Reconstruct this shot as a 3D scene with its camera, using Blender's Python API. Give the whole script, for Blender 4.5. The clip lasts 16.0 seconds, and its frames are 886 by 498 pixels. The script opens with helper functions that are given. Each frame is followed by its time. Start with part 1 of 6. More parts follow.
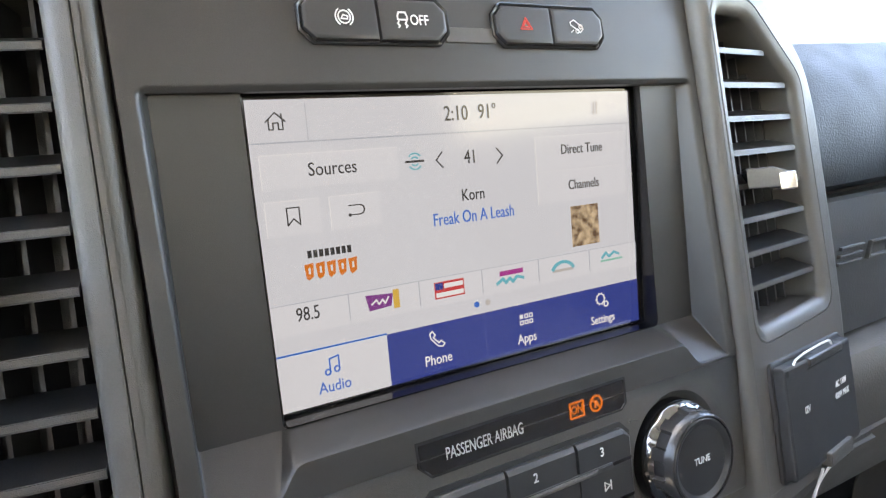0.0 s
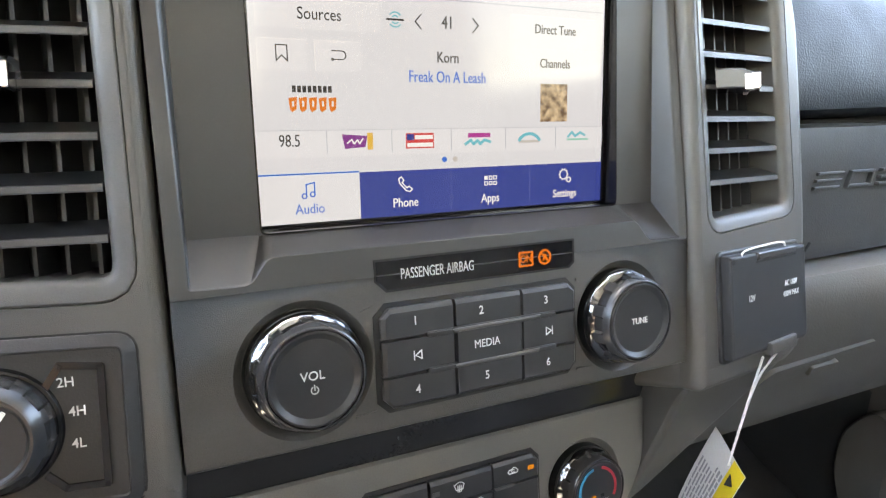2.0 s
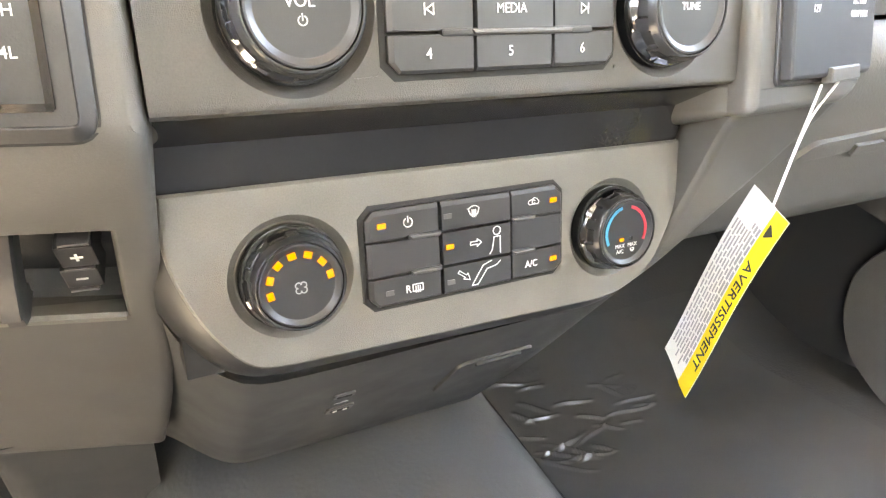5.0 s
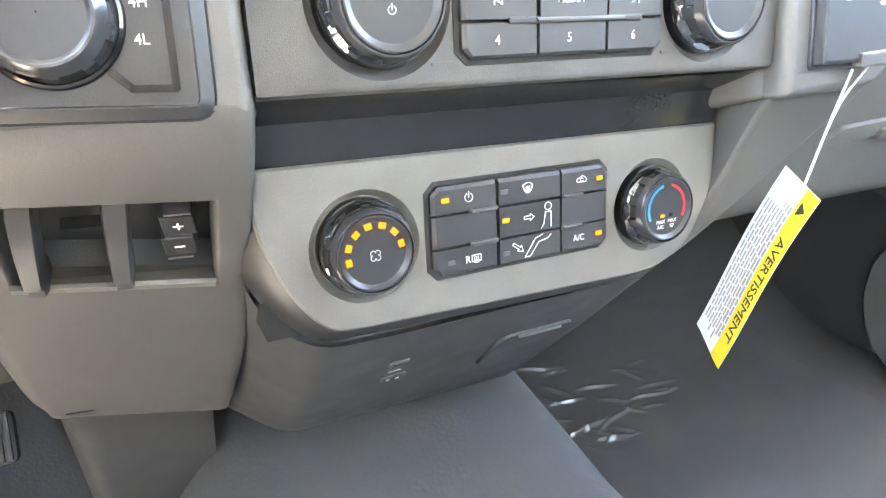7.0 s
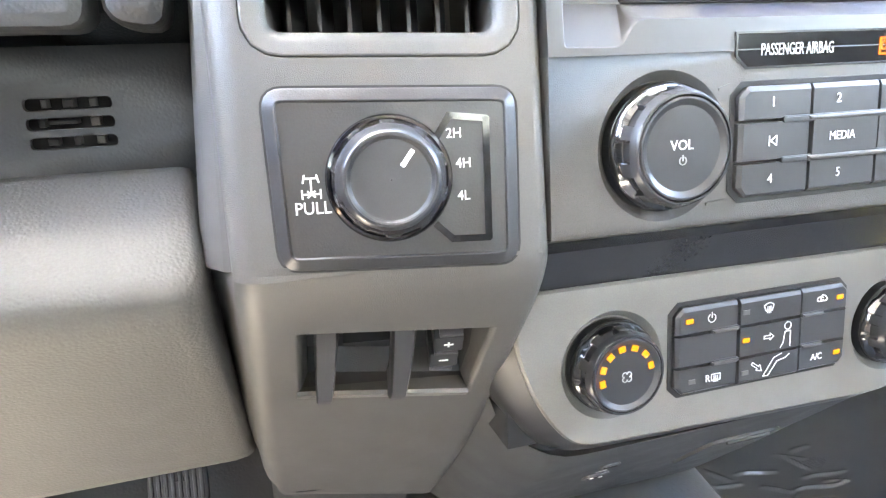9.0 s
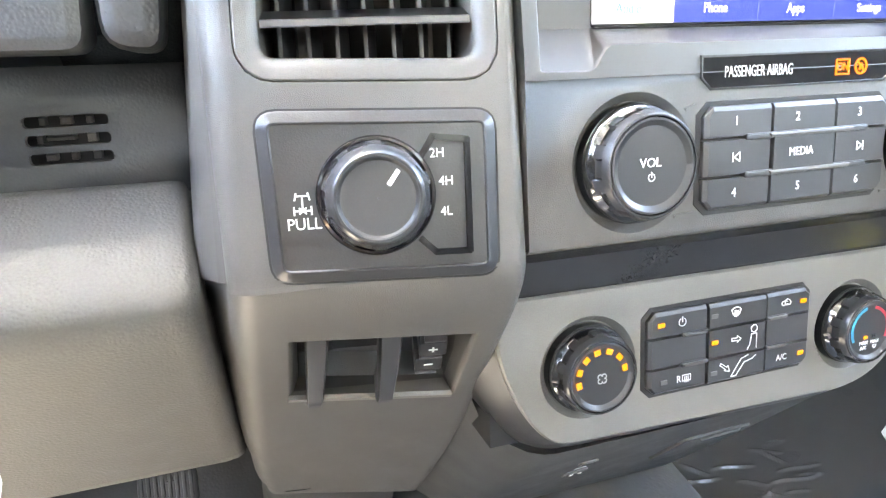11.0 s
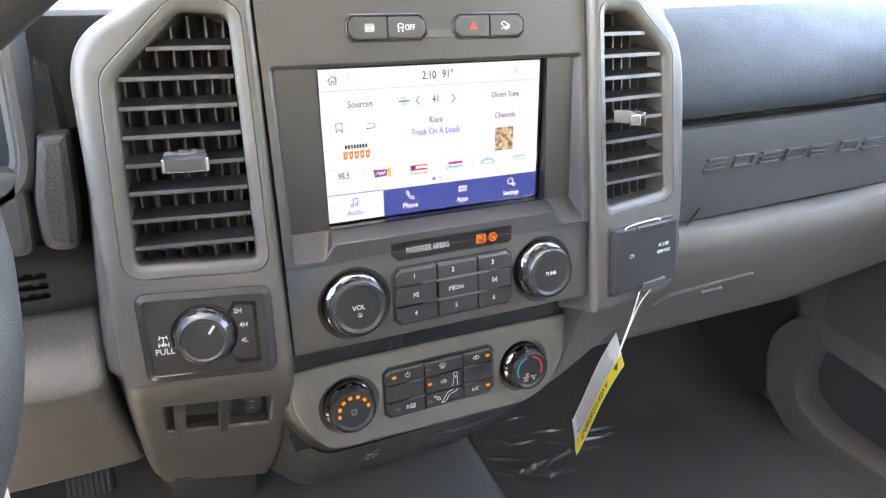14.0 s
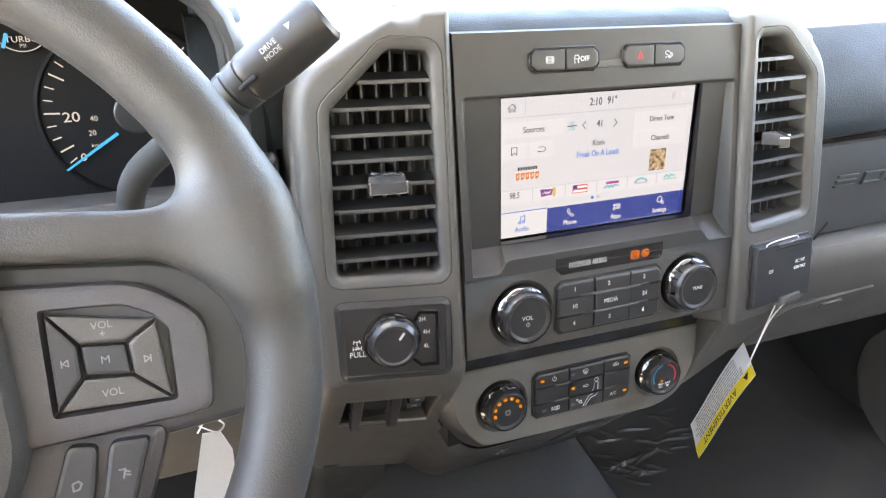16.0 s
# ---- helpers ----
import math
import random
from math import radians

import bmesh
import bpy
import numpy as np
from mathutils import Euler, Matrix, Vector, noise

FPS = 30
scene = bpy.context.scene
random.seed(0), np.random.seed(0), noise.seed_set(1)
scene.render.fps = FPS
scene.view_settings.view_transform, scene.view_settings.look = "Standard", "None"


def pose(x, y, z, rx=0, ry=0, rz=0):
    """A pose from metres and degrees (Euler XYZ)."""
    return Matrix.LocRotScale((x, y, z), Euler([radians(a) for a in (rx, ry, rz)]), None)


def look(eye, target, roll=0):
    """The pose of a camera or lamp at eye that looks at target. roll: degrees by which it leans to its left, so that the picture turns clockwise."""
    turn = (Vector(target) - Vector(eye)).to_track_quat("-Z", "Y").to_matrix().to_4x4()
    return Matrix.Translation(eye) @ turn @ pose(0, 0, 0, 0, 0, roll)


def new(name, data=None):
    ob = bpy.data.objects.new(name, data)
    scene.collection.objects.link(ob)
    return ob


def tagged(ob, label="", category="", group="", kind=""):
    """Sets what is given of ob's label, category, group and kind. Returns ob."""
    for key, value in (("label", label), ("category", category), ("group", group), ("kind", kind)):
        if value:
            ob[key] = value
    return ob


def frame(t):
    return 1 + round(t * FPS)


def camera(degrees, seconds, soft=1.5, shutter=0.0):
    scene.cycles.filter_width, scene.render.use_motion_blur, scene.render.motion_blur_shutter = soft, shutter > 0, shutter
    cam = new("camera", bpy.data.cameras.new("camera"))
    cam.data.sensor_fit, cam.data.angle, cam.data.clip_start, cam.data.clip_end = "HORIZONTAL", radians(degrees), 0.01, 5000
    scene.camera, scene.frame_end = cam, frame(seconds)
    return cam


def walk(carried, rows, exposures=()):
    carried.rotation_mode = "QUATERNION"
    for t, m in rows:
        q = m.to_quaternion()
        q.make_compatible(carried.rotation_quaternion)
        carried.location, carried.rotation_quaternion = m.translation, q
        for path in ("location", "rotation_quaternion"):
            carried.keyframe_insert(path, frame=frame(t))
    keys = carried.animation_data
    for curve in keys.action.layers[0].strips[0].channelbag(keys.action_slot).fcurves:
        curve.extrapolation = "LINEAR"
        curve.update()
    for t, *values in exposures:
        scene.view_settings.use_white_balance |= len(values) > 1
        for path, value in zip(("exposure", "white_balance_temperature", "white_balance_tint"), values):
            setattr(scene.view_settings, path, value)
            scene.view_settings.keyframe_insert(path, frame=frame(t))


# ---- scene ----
cam = camera(67.5, 16.0, 1.2)
METRES, EYE, TILT, LEAN, TURN = 0.8, 1.3, -10.0, 0.0, 0.0
PATH = [
    (0, (-0.146, -0.221, 0.028), (0.854, 1.493, -0.222), -4.9),
    (0.5, (-0.15, -0.224, 0.025), (0.85, 1.485, -0.26), -3.5),
    (1, (-0.151, -0.243, 0.02), (0.839, 1.467, -0.284), -2.6),
    (1.5, (-0.146, -0.26, 0.002), (0.808, 1.465, -0.336), -1.9),
    (2, (-0.144, -0.267, -0.016), (0.765, 1.48, -0.367), -0.9),
    (2.5, (-0.138, -0.268, -0.037), (0.752, 1.477, -0.441), -1.3),
    (3, (-0.134, -0.265, -0.053), (0.759, 1.463, -0.52), -0.8),
    (3.5, (-0.133, -0.255, -0.071), (0.737, 1.477, -0.564), -1.4),
    (4, (-0.133, -0.249, -0.088), (0.723, 1.463, -0.666), -0.7),
    (4.5, (-0.137, -0.244, -0.101), (0.724, 1.449, -0.728), -0.5),
    (4.7, (-0.138, -0.244, -0.106), (0.724, 1.44, -0.756), -0.7),
    (6.8, (-0.164, -0.252, -0.116), (0.71, 1.418, -0.785), -0.9),
    (7, (-0.17, -0.257, -0.111), (0.663, 1.433, -0.782), -1.2),
    (7.5, (-0.19, -0.265, -0.096), (0.586, 1.461, -0.743), -1.6),
    (8, (-0.211, -0.259, -0.081), (0.48, 1.521, -0.678), -1.9),
    (8.5, (-0.223, -0.243, -0.074), (0.364, 1.584, -0.64), -2.5),
    (8.7, (-0.226, -0.238, -0.074), (0.332, 1.602, -0.622), -2.2),
    (10.8, (-0.234, -0.233, -0.071), (0.36, 1.608, -0.578), -2.0),
    (11, (-0.232, -0.248, -0.065), (0.37, 1.58, -0.609), -2.1),
    (11.5, (-0.232, -0.292, -0.047), (0.398, 1.508, -0.649), -1.7),
    (12, (-0.23, -0.341, -0.022), (0.457, 1.416, -0.686), -1.0),
    (12.5, (-0.217, -0.39, 0.016), (0.51, 1.341, -0.673), -0.6),
    (13, (-0.21, -0.422, 0.045), (0.564, 1.293, -0.635), -0.5),
    (13.5, (-0.205, -0.439, 0.073), (0.599, 1.263, -0.604), -0.6),
    (14, (-0.205, -0.446, 0.091), (0.591, 1.258, -0.587), -0.6),
    (14.5, (-0.209, -0.446, 0.095), (0.597, 1.252, -0.587), -0.4),
    (15, (-0.228, -0.447, 0.101), (0.569, 1.242, -0.614), -0.9),
    (15.5, (-0.263, -0.445, 0.114), (0.483, 1.26, -0.617), -1.2),
    (16, (-0.301, -0.434, 0.123), (0.375, 1.31, -0.587), -0.8),
]
EXPOSURES = [
    (0, 4.95, 8000, 14), (1.5, 5.0, 8100, 12), (2.5, 5.66, 9000, 14), (3.5, 6.34, 10200, 15), (4.5, 6.82, 10100, 15), (7, 7.15, 7800, 12), (8.5, 7.05, 7750, 13),
    (11, 7.04, 7850, 12), (12, 6.55, 7800, 8), (13, 6.0, 8000, 16), (14, 5.75, 8100, 16), (15, 5.58, 8300, 16), (16, 5.42, 8400, 16),
]
walk(cam, [(t, look(eye, target, roll)) for t, eye, target, roll in PATH], EXPOSURES)

# ---- light ----
world = bpy.data.worlds.new("world")
scene.world = world
world.use_nodes = True
sky = world.node_tree.nodes.new("ShaderNodeTexSky")
sky.sky_type, sky.sun_disc = "NISHITA", False
sky.sun_elevation, sky.sun_rotation = radians(73), radians(-125)
world.node_tree.links.new(sky.outputs[0], world.node_tree.nodes["Background"].inputs[0])
world.node_tree.nodes["Background"].inputs[1].default_value = 0.15
sun = new("sun", bpy.data.lights.new("sun", "SUN"))
sun.data.energy, sun.data.angle, sun.data.color = 5.0, radians(0.6), (1.0, 0.95, 0.88)
sun.matrix_world = look((0, 0, 5), (0.240, 0.168, 4.044))


# ---- materials ----
def mat(name, color, rough=0.5, metal=0.0, grain=0.0, scale=1500.0, vary=0.12, spec=0.5, leather=0.0, cells=420.0, emit=None, power=0.0, coat=0.0):
    """A surface with fine grain, optional leather cells and a slow change of tone and gloss."""
    m = bpy.data.materials.new(name)
    m.use_nodes = True
    nt = m.node_tree
    n, ln = nt.nodes, nt.links
    b = n["Principled BSDF"]
    b.inputs["Base Color"].default_value = (*color, 1)
    b.inputs["Roughness"].default_value = rough
    b.inputs["Metallic"].default_value = metal
    b.inputs["Specular IOR Level"].default_value = spec
    b.inputs["Coat Weight"].default_value = coat
    b.inputs["Coat Roughness"].default_value = 0.08
    if emit:
        b.inputs["Emission Color"].default_value = (*emit, 1)
        b.inputs["Emission Strength"].default_value = power
    tc = n.new("ShaderNodeTexCoord")
    if vary:
        slow = n.new("ShaderNodeTexNoise")
        slow.inputs["Scale"].default_value, slow.inputs["Detail"].default_value = 38, 5
        ln.new(tc.outputs["Object"], slow.inputs["Vector"])
        fine = n.new("ShaderNodeTexNoise")
        fine.inputs["Scale"].default_value, fine.inputs["Detail"].default_value = scale * 0.6, 2
        ln.new(tc.outputs["Object"], fine.inputs["Vector"])
        add = n.new("ShaderNodeMath")
        add.operation = "ADD"
        ln.new(slow.outputs["Fac"], add.inputs[0]), ln.new(fine.outputs["Fac"], add.inputs[1])
        ramp = n.new("ShaderNodeMapRange")
        ramp.inputs[1].default_value, ramp.inputs[2].default_value = 0.6, 1.4
        ramp.inputs[3].default_value, ramp.inputs[4].default_value = 1 - vary, 1 + vary
        ln.new(add.outputs[0], ramp.inputs[0])
        mul = n.new("ShaderNodeVectorMath")
        mul.operation = "SCALE"
        mul.inputs[0].default_value = color
        ln.new(ramp.outputs[0], mul.inputs["Scale"])
        ln.new(mul.outputs[0], b.inputs["Base Color"])
        rr = n.new("ShaderNodeMapRange")
        rr.inputs[1].default_value, rr.inputs[2].default_value = 0.3, 0.7
        rr.inputs[3].default_value, rr.inputs[4].default_value = max(0.02, rough * (1 - vary)), min(1, rough * (1 + vary))
        ln.new(slow.outputs["Fac"], rr.inputs[0]), ln.new(rr.outputs[0], b.inputs["Roughness"])
    if grain or leather:
        bump = n.new("ShaderNodeBump")
        if leather:
            tex = n.new("ShaderNodeTexVoronoi")
            tex.feature = "SMOOTH_F1"
            tex.inputs["Scale"].default_value = cells
            bump.inputs["Strength"].default_value, bump.inputs["Distance"].default_value = leather, 0.0006
            ln.new(tex.outputs["Distance"], bump.inputs["Height"])
        else:
            tex = n.new("ShaderNodeTexNoise")
            tex.inputs["Scale"].default_value, tex.inputs["Detail"].default_value = scale, 2
            bump.inputs["Strength"].default_value, bump.inputs["Distance"].default_value = grain, 0.0004
            ln.new(tex.outputs["Fac"], bump.inputs["Height"])
        ln.new(tc.outputs["Object"], tex.inputs["Vector"])
        ln.new(bump.outputs[0], b.inputs["Normal"])
    return m


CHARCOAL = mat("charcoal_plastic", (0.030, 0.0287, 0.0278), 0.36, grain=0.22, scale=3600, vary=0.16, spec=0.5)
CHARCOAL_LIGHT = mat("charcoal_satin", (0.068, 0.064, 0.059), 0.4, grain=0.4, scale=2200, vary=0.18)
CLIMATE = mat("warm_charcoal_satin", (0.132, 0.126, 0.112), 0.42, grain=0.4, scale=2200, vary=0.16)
TRIM = mat("grey_trim", (0.078, 0.074, 0.068), 0.46, grain=0.32, scale=2600, vary=0.12)
GREY = mat("warm_grey_plastic", (0.106, 0.102, 0.093), 0.60, leather=0.35, cells=720, spec=0.3)
PLATE = mat("selector_plate", (0.028, 0.027, 0.026), 0.36, grain=0.2, spec=0.45)
PAD = mat("slate_dash_pad", (0.018, 0.022, 0.0245), 0.55, leather=0.5, cells=820, spec=0.2)
DARKGREY = mat("dark_grey_plastic", (0.050, 0.051, 0.051), 0.5, leather=0.2, cells=800)
LOWER = mat("lower_dark_plastic", (0.042, 0.043, 0.043), 0.55, grain=0.3)
BLACK = mat("black_plastic", (0.024, 0.024, 0.025), 0.4, grain=0.15)
MATTE = mat("matte_black", (0.018, 0.018, 0.018), 0.8)
GLOSS = mat("gloss_black", (0.008, 0.008, 0.009), 0.09, vary=0.05)
SATIN_BLACK = mat("satin_black", (0.020, 0.020, 0.021), 0.24, vary=0.08)
KEY = mat("key_plastic", (0.031, 0.031, 0.032), 0.36, grain=0.2, scale=3000)
TAB = mat("tab_smoke", (0.050, 0.051, 0.053), 0.2, vary=0.1)
LID = mat("lid_plastic", (0.030, 0.030, 0.031), 0.5, grain=0.3, scale=2600, spec=0.3)
GRIP = mat("grip_satin", (0.030, 0.030, 0.031), 0.24, vary=0.12)
KNOB = mat("knob_rubber", (0.026, 0.026, 0.027), 0.36, grain=0.12, scale=3000)
CHROME = mat("chrome", (0.70, 0.71, 0.73), 0.12, metal=1.0, vary=0.08)
RING = mat("ring_chrome", (0.22, 0.225, 0.23), 0.13, metal=1.0, vary=0.08)
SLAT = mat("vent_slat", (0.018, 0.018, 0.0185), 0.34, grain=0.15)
INK = mat("white_ink", (0.66, 0.66, 0.65), 0.6, vary=0.06)
INK_DIM = mat("grey_ink", (0.42, 0.42, 0.41), 0.6, vary=0.06)
WHEEL_INK = mat("dark_grey_ink", (0.20, 0.20, 0.20), 0.6, vary=0.06)
LEATHER = mat("wheel_rubber", (0.046, 0.0435, 0.0405), 0.46, leather=0.28, cells=1300)
SPOKE = mat("spoke_satin", (0.062, 0.058, 0.060), 0.42, grain=0.3)
PAPER = mat("paper", (0.74, 0.73, 0.71), 0.75, vary=0.05)
YELLOW = mat("yellow_print", (0.80, 0.60, 0.03), 0.65, vary=0.06)
PRINT = mat("black_print", (0.03, 0.03, 0.03), 0.7)
PRINT_GREY = mat("grey_print", (0.33, 0.33, 0.34), 0.7)
STRING = mat("white_string", (0.75, 0.74, 0.72), 0.8, grain=0.4, scale=3000)
RUBBER = mat("floor_vinyl", (0.060, 0.062, 0.061), 0.55, leather=0.5, cells=300)
SIDE = mat("puffed_grey_skin", (0.038, 0.037, 0.036), 0.45, leather=0.5, cells=560)
FABRIC = mat("seat_cloth", (0.200, 0.158, 0.122), 0.9, grain=0.5, scale=900)
GRILLE = mat("perforated_grille", (0.060, 0.058, 0.054), 0.6, leather=1.2, cells=300)
HEADLINER = mat("headliner", (0.40, 0.405, 0.41), 0.95, grain=0.4, scale=900)
ASPHALT = mat("pale_concrete", (0.34, 0.33, 0.31), 0.9, grain=0.4, scale=60, vary=0.2)
UI = 0.50 * 2.0 ** -4.3


def lit(name, color, power=1.0):
    """A patch of a display or an indicator that gives off light."""
    return mat(name, (0.01, 0.01, 0.01), 0.12, vary=0, emit=color, power=power * UI, spec=0.4)


# ---- builders ----
def plane(a, b, c=0.0):
    """A panel's face y = a + b z + c x; returns the pose at (x, z), with its own right, up and outward axes."""
    u, w = Vector((1, c, 0)).normalized(), Vector((c, -1, b)).normalized()
    v = w.cross(u)

    def at(x, z, out=0.0):
        p = Vector((x, a + b * z + c * x, z)) + w * out
        m = Matrix((u, v, w)).transposed().to_4x4()
        m.translation = p
        return m
    return at


SCREEN, UPPER, AUDIO, CLIM = plane(0, 0), plane(-0.0155, 0.135), plane(-0.021, 0.055), plane(0.0143, 0.064)
TOWL, TOWR = plane(-0.0375, 0.115, -0.17), plane(-0.0375, 0.11, 0.125)
LOWL, CONS = plane(-0.1776, -0.8, -0.2), plane(-0.243, -1.0)


def flat(face, m, pts):
    """Places (x, z) on a face, in the two coordinates of the thing at m."""
    inv = m.inverted()
    return [tuple((inv @ face(x, z).translation)[:2]) for x, z in pts]


def thing(name, m=None, label="", category="", group="", kind=""):
    ob = new(name)
    ob.empty_display_size = 0.01
    ob.matrix_basis = m or Matrix()
    return tagged(ob, label, category, group, kind)


def part(name, bm, material, parent=None, label="", angle=35):
    bmesh.ops.remove_doubles(bm, verts=bm.verts, dist=1e-6)
    bmesh.ops.recalc_face_normals(bm, faces=bm.faces)
    me = bpy.data.meshes.new(name)
    bm.to_mesh(me)
    bm.free()
    me.shade_smooth()
    me.set_sharp_from_angle(angle=radians(angle))
    me.materials.append(material)
    ob = new(name, me)
    if len(me.polygons) > 8:
        wn = ob.modifiers.new("even_normals", "WEIGHTED_NORMAL")
        wn.keep_sharp, wn.weight = True, 70
    if parent:
        ob.parent = parent
    return tagged(ob, label)


def area(pts):
    return sum(a[0] * b[1] - b[0] * a[1] for a, b in zip(pts, pts[1:] + pts[:1])) / 2


def rounded(pts, r, n=4):
    out = []
    for i, p in enumerate(pts):
        p = Vector(p)
        a, b = Vector(pts[i - 1]), Vector(pts[(i + 1) % len(pts)])
        q = r[i] if isinstance(r, (list, tuple)) else r
        if q <= 0:
            out.append(tuple(p))
            continue
        s = p + (a - p).normalized() * min(q, (a - p).length * 0.49)
        e = p + (b - p).normalized() * min(q, (b - p).length * 0.49)
        out += [tuple(s * (1 - t) ** 2 + p * 2 * t * (1 - t) + e * t * t) for t in [k / n for k in range(n + 1)]]
    return out


def offset(pts, d):
    """The outline moved outwards by d."""
    sgn = 1 if area(pts) > 0 else -1
    out = []
    for i, p in enumerate(pts):
        p = Vector(p)
        a, b = (p - Vector(pts[i - 1])), (Vector(pts[(i + 1) % len(pts)]) - p)
        if a.length < 1e-9 or b.length < 1e-9:
            out.append(tuple(p))
            continue
        a, b = a.normalized(), b.normalized()
        na, nb = Vector((a.y, -a.x)) * sgn, Vector((b.y, -b.x)) * sgn
        s = na + nb
        out.append(tuple(p + s * (d / max(0.35, 1 + na.dot(nb)))))
    return out


def loft(bm, loops, cap0=False, cap1=False, closed=True):
    vs = [[bm.verts.new(p) for p in lp] for lp in loops]
    n = len(vs[0])
    for a, b in zip(vs, vs[1:]):
        for i in range(n if closed else n - 1):
            j = (i + 1) % n
            bm.faces.new((a[i], a[j], b[j], b[i]))
    if cap0:
        bm.faces.new(vs[0])
    if cap1:
        bm.faces.new(vs[-1])
    return bm


def up(pts, w):
    return [(x, y, w) for x, y in pts]


def shrink(pts, d):
    """The outline moved inwards by d, with turned-over corners closed up."""
    q = [Vector(p) for p in offset(pts, -d)]
    n = len(q)
    for _ in range(6):
        for i in range(n):
            j = (i + 1) % n
            if (q[j] - q[i]).dot(Vector(pts[j]) - Vector(pts[i])) < 0:
                q[i] = q[j] = (q[i] + q[j]) / 2
    return [tuple(p) for p in q]


def slab(pts, w0, w1, bev=0.0, bm=None):
    """A plate with the outline pts, from w0 to w1, its front edge rounded by bev."""
    bm = bm or bmesh.new()
    loops = [up(pts, w0)]
    if bev:
        loops += [up(pts, w1 - bev), up(shrink(pts, bev * 0.3), w1 - bev * 0.3), up(shrink(pts, bev), w1), up(shrink(pts, bev * 1.3), w1)]
    else:
        loops += [up(pts, w1)]
    return loft(bm, loops, True, True)


def rect(x0, x1, y0, y1):
    return [(x0, y0), (x1, y0), (x1, y1), (x0, y1)]


def block(x0, x1, y0, y1, z0, z1, bev=0.0, r=0.0, bm=None):
    p = rect(x0, x1, y0, y1)
    return slab(rounded(p, r) if r else p, z0, z1, bev, bm)


def lathe(prof, n=56, bm=None, wave=None, caps=True):
    """A body turned about its outward axis: prof holds (radius, w)."""
    bm = bm or bmesh.new()
    loops = []
    for k, (r, w) in enumerate(prof):
        lp = []
        for i in range(n):
            a = 2 * math.pi * i / n
            q = r + (wave(k, a) if wave else 0)
            lp.append((q * math.cos(a), q * math.sin(a), w))
        loops.append(lp)
    return loft(bm, loops, caps, caps)


def tube(pts, r, n=8, closed=False, bm=None):
    bm = bm or bmesh.new()
    pts = [Vector(p) for p in pts]
    loops, side = [], None
    for i, p in enumerate(pts):
        a = pts[i - 1] if (i or closed) else p
        b = pts[(i + 1) % len(pts)] if (i + 1 < len(pts) or closed) else p
        t = (b - a).normalized()
        side = (side or t.orthogonal())
        side = (side - t * side.dot(t)).normalized()
        o = t.cross(side)
        q = r[i] if isinstance(r, (list, tuple)) else r
        loops.append([p + (side * math.cos(2 * math.pi * k / n) + o * math.sin(2 * math.pi * k / n)) * q for k in range(n)])
    if closed:
        loops.append(loops[0])
    return loft(bm, loops, not closed, not closed)


def curve(pts, n=8):
    """A smooth line through pts."""
    p = [Vector(q) for q in pts]
    p = [p[0] * 2 - p[1]] + p + [p[-1] * 2 - p[-2]]
    out = []
    for i in range(1, len(p) - 2):
        for k in range(n):
            t = k / n
            out.append(0.5 * ((2 * p[i]) + (p[i + 1] - p[i - 1]) * t + (2 * p[i - 1] - 5 * p[i] + 4 * p[i + 1] - p[i + 2]) * t * t + (3 * p[i] - p[i - 1] - 3 * p[i + 1] + p[i + 2]) * t ** 3))
    return out + [p[-2]]


def stroke(lines, width, w, th=0.00015, bm=None):
    """Flat printed lines."""
    bm = bm or bmesh.new()
    for line in lines:
        for a, b in zip(line, line[1:]):
            a, b = Vector(a), Vector(b)
            if (b - a).length < 1e-7:
                continue
            d = (b - a).normalized() * width / 2
            s = Vector((-d.y, d.x))
            a, b = a - d * 0.5, b + d * 0.5
            slab([tuple(a - s), tuple(b - s), tuple(b + s), tuple(a + s)], w - th, w + th, 0, bm)
    return bm


def arc(cx, cy, r, a0, a1, n=14, ry=None):
    return [(cx + r * math.cos(radians(a0 + (a1 - a0) * k / n)), cy + (ry or r) * math.sin(radians(a0 + (a1 - a0) * k / n))) for k in range(n + 1)]


def text(s, size, material, parent, x, y, w, sx=1.0, align="CENTER", bold=0.0, rot=0.0, th=0.00012, name="lettering"):
    """Lettering as a thin mesh; size is the height of a capital."""
    bold = 0.0 if "M" in s else bold
    cu = bpy.data.curves.new(name, "FONT")
    cu.body, cu.size, cu.align_x, cu.align_y, cu.extrude, cu.resolution_u, cu.offset = s, size / 0.69, align, "CENTER", th, 3, bold * size * 0.6
    tmp = bpy.data.objects.new(name, cu)
    me = bpy.data.meshes.new_from_object(tmp)
    bpy.data.objects.remove(tmp)
    bpy.data.curves.remove(cu)
    me.transform(Matrix.Translation((x, y, w)) @ Matrix.Rotation(radians(rot), 4, "Z") @ Matrix.Diagonal((sx, 1, 1, 1)))
    me.materials.clear()
    me.materials.append(material)
    ob = new(name, me)
    ob.parent = parent
    return ob


def holed(bm, outer, hole, fn):
    """A face with a hole; fn puts a flat place into space."""
    es = []
    for lp in (outer, hole):
        lp = [p for p, q in zip(lp, lp[-1:] + lp[:-1]) if abs(p[0] - q[0]) + abs(p[1] - q[1]) > 1e-6]
        vs = [bm.verts.new(fn(p)) for p in lp]
        es += [bm.edges.new((a, b)) for a, b in zip(vs, vs[1:] + vs[:1])]
    bmesh.ops.triangle_fill(bm, use_beauty=True, use_dissolve=False, edges=es)


